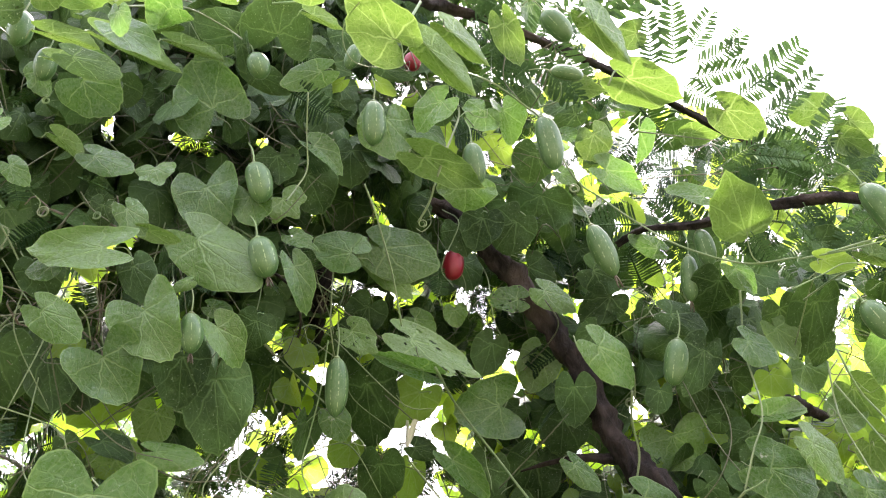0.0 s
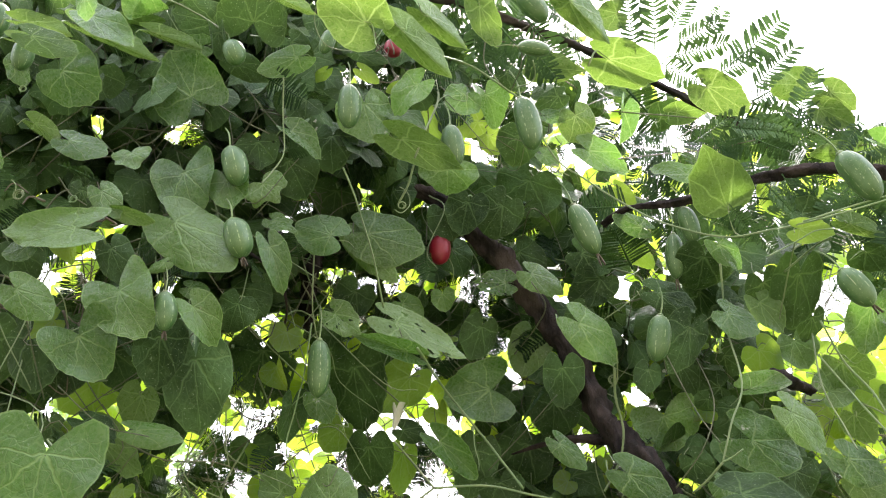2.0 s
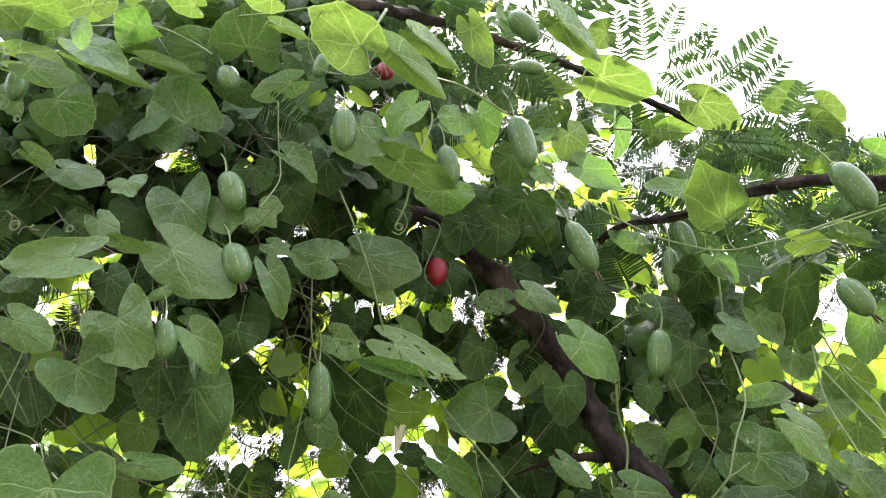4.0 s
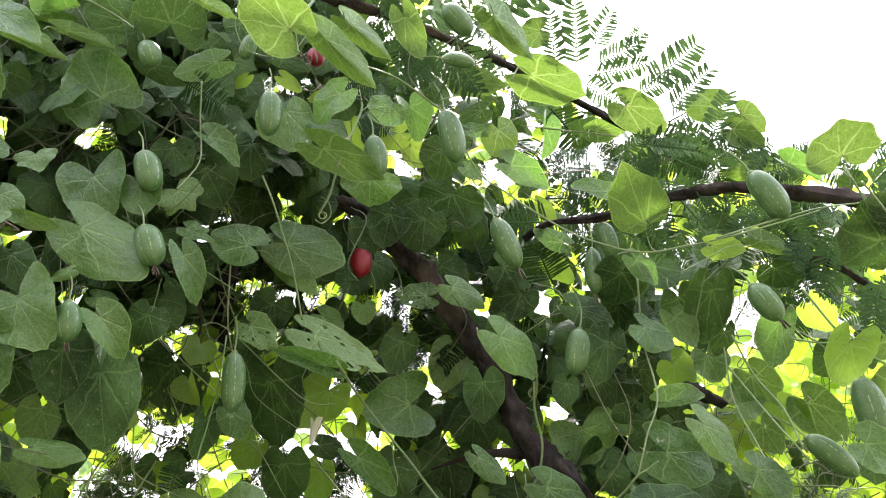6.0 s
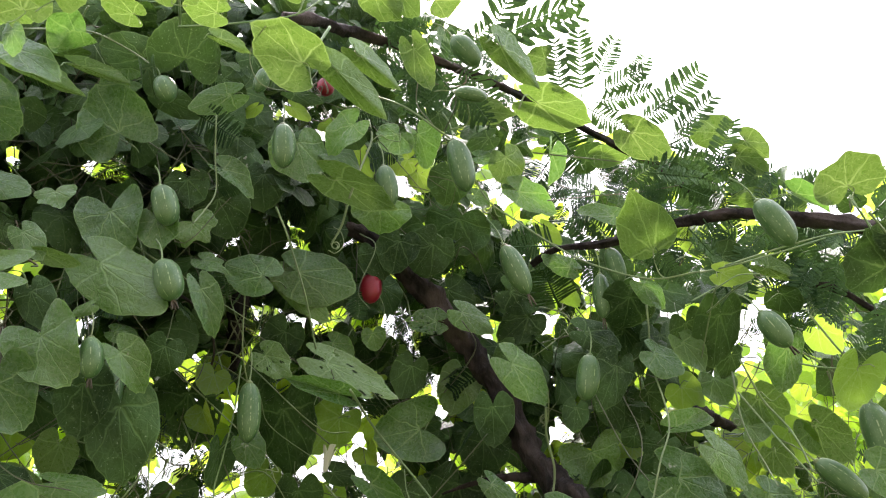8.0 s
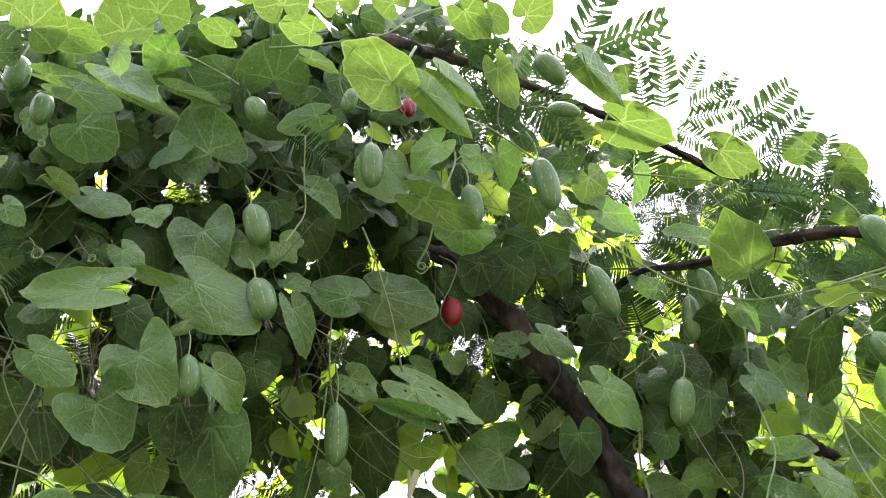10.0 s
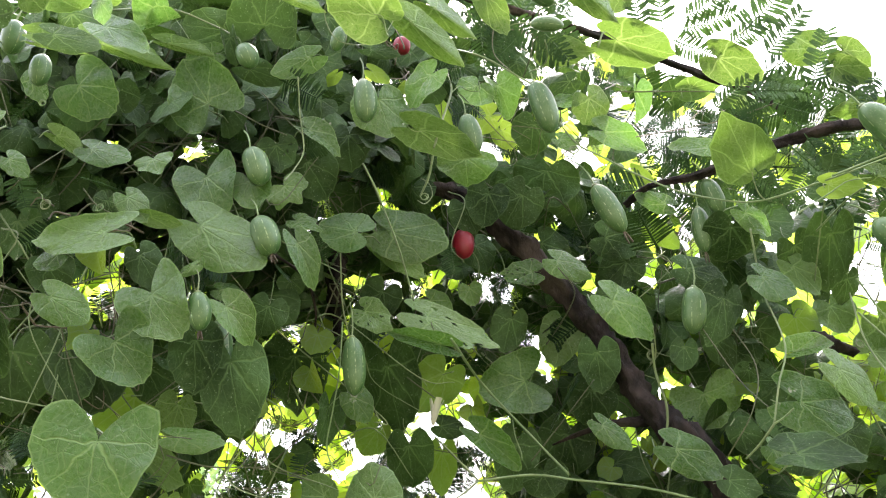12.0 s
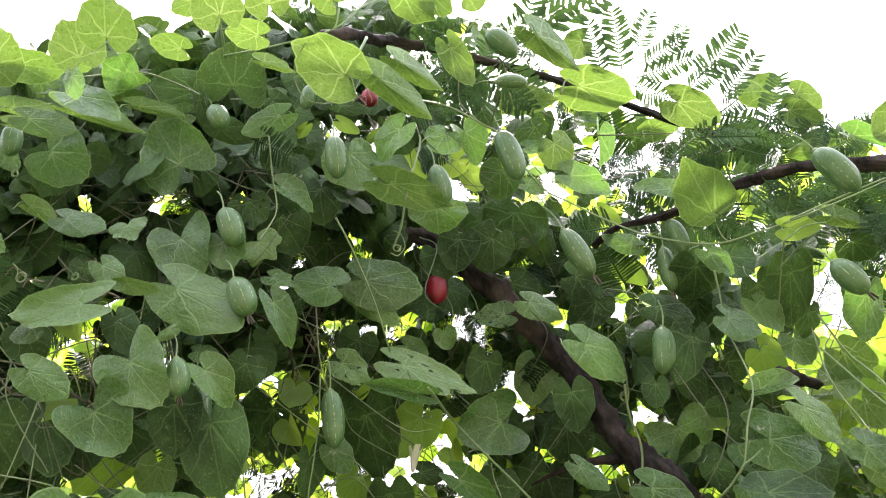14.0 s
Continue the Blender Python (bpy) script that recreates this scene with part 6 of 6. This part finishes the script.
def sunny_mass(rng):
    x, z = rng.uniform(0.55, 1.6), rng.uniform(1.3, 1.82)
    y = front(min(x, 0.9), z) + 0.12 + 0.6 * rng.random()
    return None if in_view_gap(x, y, z, 0.9, False, 0.01) else (x, y, z)


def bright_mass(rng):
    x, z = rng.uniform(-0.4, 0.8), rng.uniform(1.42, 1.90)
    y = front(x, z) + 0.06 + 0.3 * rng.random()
    return None if in_view_gap(x, y, z, 0.9, False, 0.006) else (x, y, z)


def side_mass(rng):
    x, z = rng.choice((-1, 1)) * rng.uniform(1.1, 2.6), rng.uniform(1.2, 2.5)
    if x > 0 and z > 1.4:
        return None
    if abs(x) + 0.5 * max(0.0, z - 1.2) > 1.3 + 1.3 * rng.random():
        return None
    return (x, 0.95 + 0.15 * abs(x) + rng.uniform(0, 0.8) + 0.12 * math.sin(3 * x + z), z)


scatter(3600, near_mass, (0.022, 0.058), LEAF_MASS_SHADE, "leaf_mass", "heart-shaped leaves in shade colours packed behind the face", random.Random(21))
scatter(2200, upper_mass, (0.025, 0.058), LEAF_MASS_SHADE, "leaf_mass", "shade-coloured leaves under the crown of the thicket", random.Random(25))
scatter(650, canopy_mass, (0.025, 0.05), LEAF_MASS_SHADE, "leaf_mass", "shade-coloured leaves just under the crown", random.Random(27))
scatter(1050, lower_right_mass, (0.024, 0.055), LEAF_MASS_SHADE, "leaf_mass", "green leaves low on the boughs", random.Random(26))
scatter(3600, back_mass, (0.03, 0.07), LEAF_MASS_SUNLIT, "leaf_mass", "leaves in a sunlit yellow-green colour on the far side", random.Random(22))
scatter(300, sunny_mass, (0.03, 0.065), LEAF_MASS_SUNLIT, "leaf_mass", "leaves in a sunlit yellow-green colour on the open side", random.Random(28))
scatter(200, bright_mass, (0.016, 0.036), LEAF_MASS_SUNLIT, "leaf_mass", "small inner leaves in a sunlit yellow-green colour", random.Random(29))
scatter(1500, low_mass, (0.06, 0.10), LEAF_MASS_SHADE, "leaf_mass", "green leaves trailing down to the ground", random.Random(23))
scatter(700, side_mass, (0.06, 0.10), LEAF_MASS_SHADE, "leaf_mass", "green leaves spreading to both sides", random.Random(24))


# leaves of the bush behind
arrays = [(np.array(v), f, uv) for v, f, uv in TEMPLATES]
rng = random.Random(62)
verts, faces, uvs = [], [], []
for k in range(1300):
    turn, out = rng.uniform(0, 6.28), rng.random() ** 0.5
    x = 0.95 * out * math.cos(turn) - 0.08
    z = rng.uniform(0.15, 1.0) ** 0.6 * (2.5 - 0.35 * out ** 3)
    spot = np.array((x, 0.55 * out * math.sin(turn), z + 0.06 * math.sin(7 * x) - 0.1 * rng.random()))
    m = Euler((rng.gauss(-0.75, 0.4), rng.gauss(0, 0.4), 3.14 + rng.gauss(0, 0.8))).to_matrix()
    pts, fs, uv = arrays[k % 8]
    base = len(verts)
    verts.extend(map(tuple, pts @ (np.array(m).T * rng.uniform(0.05, 0.10)) + spot))
    faces.extend(tuple(i + base for i in q) for q in fs)
    uvs.extend(uv)
tagged(under(new("leaf_mass", mesh_of("leaf_mass", verts, faces, LEAF_MASS_SUNLIT, uvs)), bush), "sunlit yellow-green leaves", kind="stuff")


def frond_mass(number, where, label, seed, size):
    rng = random.Random(seed)
    arrays = []
    for k in range(4):
        vv, ff, _ = gather(frond_pieces(14 + k % 3, 40 + k, 0.45))
        arrays.append((np.array(vv), ff))
    verts, faces = [], []
    total, tries = 0, 0
    while total < number and tries < number * 30:
        tries += 1
        spot = where(rng)
        if spot is None:
            continue
        pts, fs = arrays[total % 4]
        m = np.array(Euler((rng.gauss(-0.5, 0.9), rng.gauss(0, 0.8), rng.uniform(0, 6.28))).to_matrix())
        moved = pts @ (m.T * rng.uniform(*size)) + np.array(spot)
        base = len(verts)
        verts.extend(map(tuple, moved))
        faces.extend(tuple(i + base for i in q) for q in fs)
        total += 1
    ob = under(new("feathery_foliage", mesh_of("feathery_foliage", verts, faces, FROND_MASS_SHADE, [(0.5, 0.5)] * len(verts), smooth=False)), tree)
    ob.matrix_parent_inverse = Matrix.Translation(tree.location).inverted()
    return tagged(ob, label, kind="stuff")


def frond_inside(rng):
    x, z = rng.uniform(-0.9, 1.0), rng.uniform(1.3, 2.5)
    if x > 0.12 and z > 1.8 and rng.random() < 0.8:
        return None
    y = front(x, z) + rng.uniform(0.04, 0.6)
    return None if above_brow(x, y, z, 0.02) or in_view_gap(x, y, z, 1.0, True, 0.008) else (x, y, z)


def frond_right(rng):
    x, z = rng.uniform(0.15, 1.1), rng.uniform(1.75, 2.5)
    y = front(x, z) + rng.uniform(0.02, 0.3)
    return None if in_view_gap(x, y, z, 1.0) or above_brow(x, y, z, 0.0) else (x, y, z)


frond_mass(1000, frond_inside, "feathery pinnate leaves in shade colours inside the thicket", 31, (0.035, 0.06))
def frond_lace(rng):
    # set along sight lines through the gaps, to fit the camera's view
    a, b, r = rng.choice(LACE)
    u, w, y = a + rng.gauss(0, r * 0.7), b + rng.gauss(0, r * 0.7), rng.uniform(1.35, 2.1)
    return (0.04 + u * y, y, 1.52 + w * y)


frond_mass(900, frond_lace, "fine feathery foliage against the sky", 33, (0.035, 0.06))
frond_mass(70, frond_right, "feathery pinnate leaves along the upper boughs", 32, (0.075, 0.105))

# dead and living twigs tangled in the shade
bits = []
rng = random.Random(77)
for k in range(1000):
    x, z = rng.uniform(-0.8, 0.9), rng.uniform(1.35, 2.3)
    y = front(x, z) + rng.uniform(0.15, 0.42)
    if above_brow(x, y, z, 0.04):
        continue
    a, b, long = rng.uniform(0, 6.28), rng.gauss(0, 0.6), rng.uniform(0.06, 0.22)
    way = Vector((math.cos(a), 0.4 * math.sin(3 * a), math.sin(a))) * long
    bend = Vector((rng.gauss(0, 1), rng.gauss(0, 1), rng.gauss(0, 1))) * long * 0.22
    p = Vector((x, y, z))
    bits.append(tube(smooth_line([p, p + way * 0.3 + bend, p + way * 0.7 - bend * 0.8, p + way], 5), rng.uniform(0.0006, 0.0014), 0.0005, 5))
vv, ff, _ = gather(bits)
ob = under(new("twig_tangle", mesh_of("twig_tangle", vv, ff, STEM_OLD)), vine)
ob.matrix_parent_inverse = HOME
tagged(ob, "thin tangled twigs in the shade", kind="stuff")

# thin green stems that trail through the leaves
bits = []
rng = random.Random(83)
for k in range(130):
    x, z = rng.uniform(-0.6, 0.8), rng.uniform(1.5, 2.15)
    y = front(x, z) + (rng.uniform(0.05, 0.2) if x > 0.2 else rng.uniform(0.14, 0.3))
    if above_brow(x, y, z, 0.06):
        continue
    long = rng.uniform(0.10, 0.28)
    way = Vector((rng.gauss(0.25, 0.6), rng.gauss(0, 0.25), -1.0)).normalized() * long
    bend = Vector((rng.gauss(0, 1), rng.gauss(0, 0.5), rng.gauss(0, 0.6))) * long * 0.16
    p = Vector((x, y, z))
    bits.append(tube(smooth_line([p, p + way * 0.3 + bend, p + way * 0.7 - bend * 0.6, p + way], 6), rng.uniform(0.0008, 0.0015), 0.0006, 5))
vv, ff, _ = gather(bits)
ob = under(new("trailing_stem", mesh_of("trailing_stem", vv, ff, STEM)), vine)
ob.matrix_parent_inverse = HOME
tagged(ob, "thin green stems trailing through the leaves", kind="stuff")
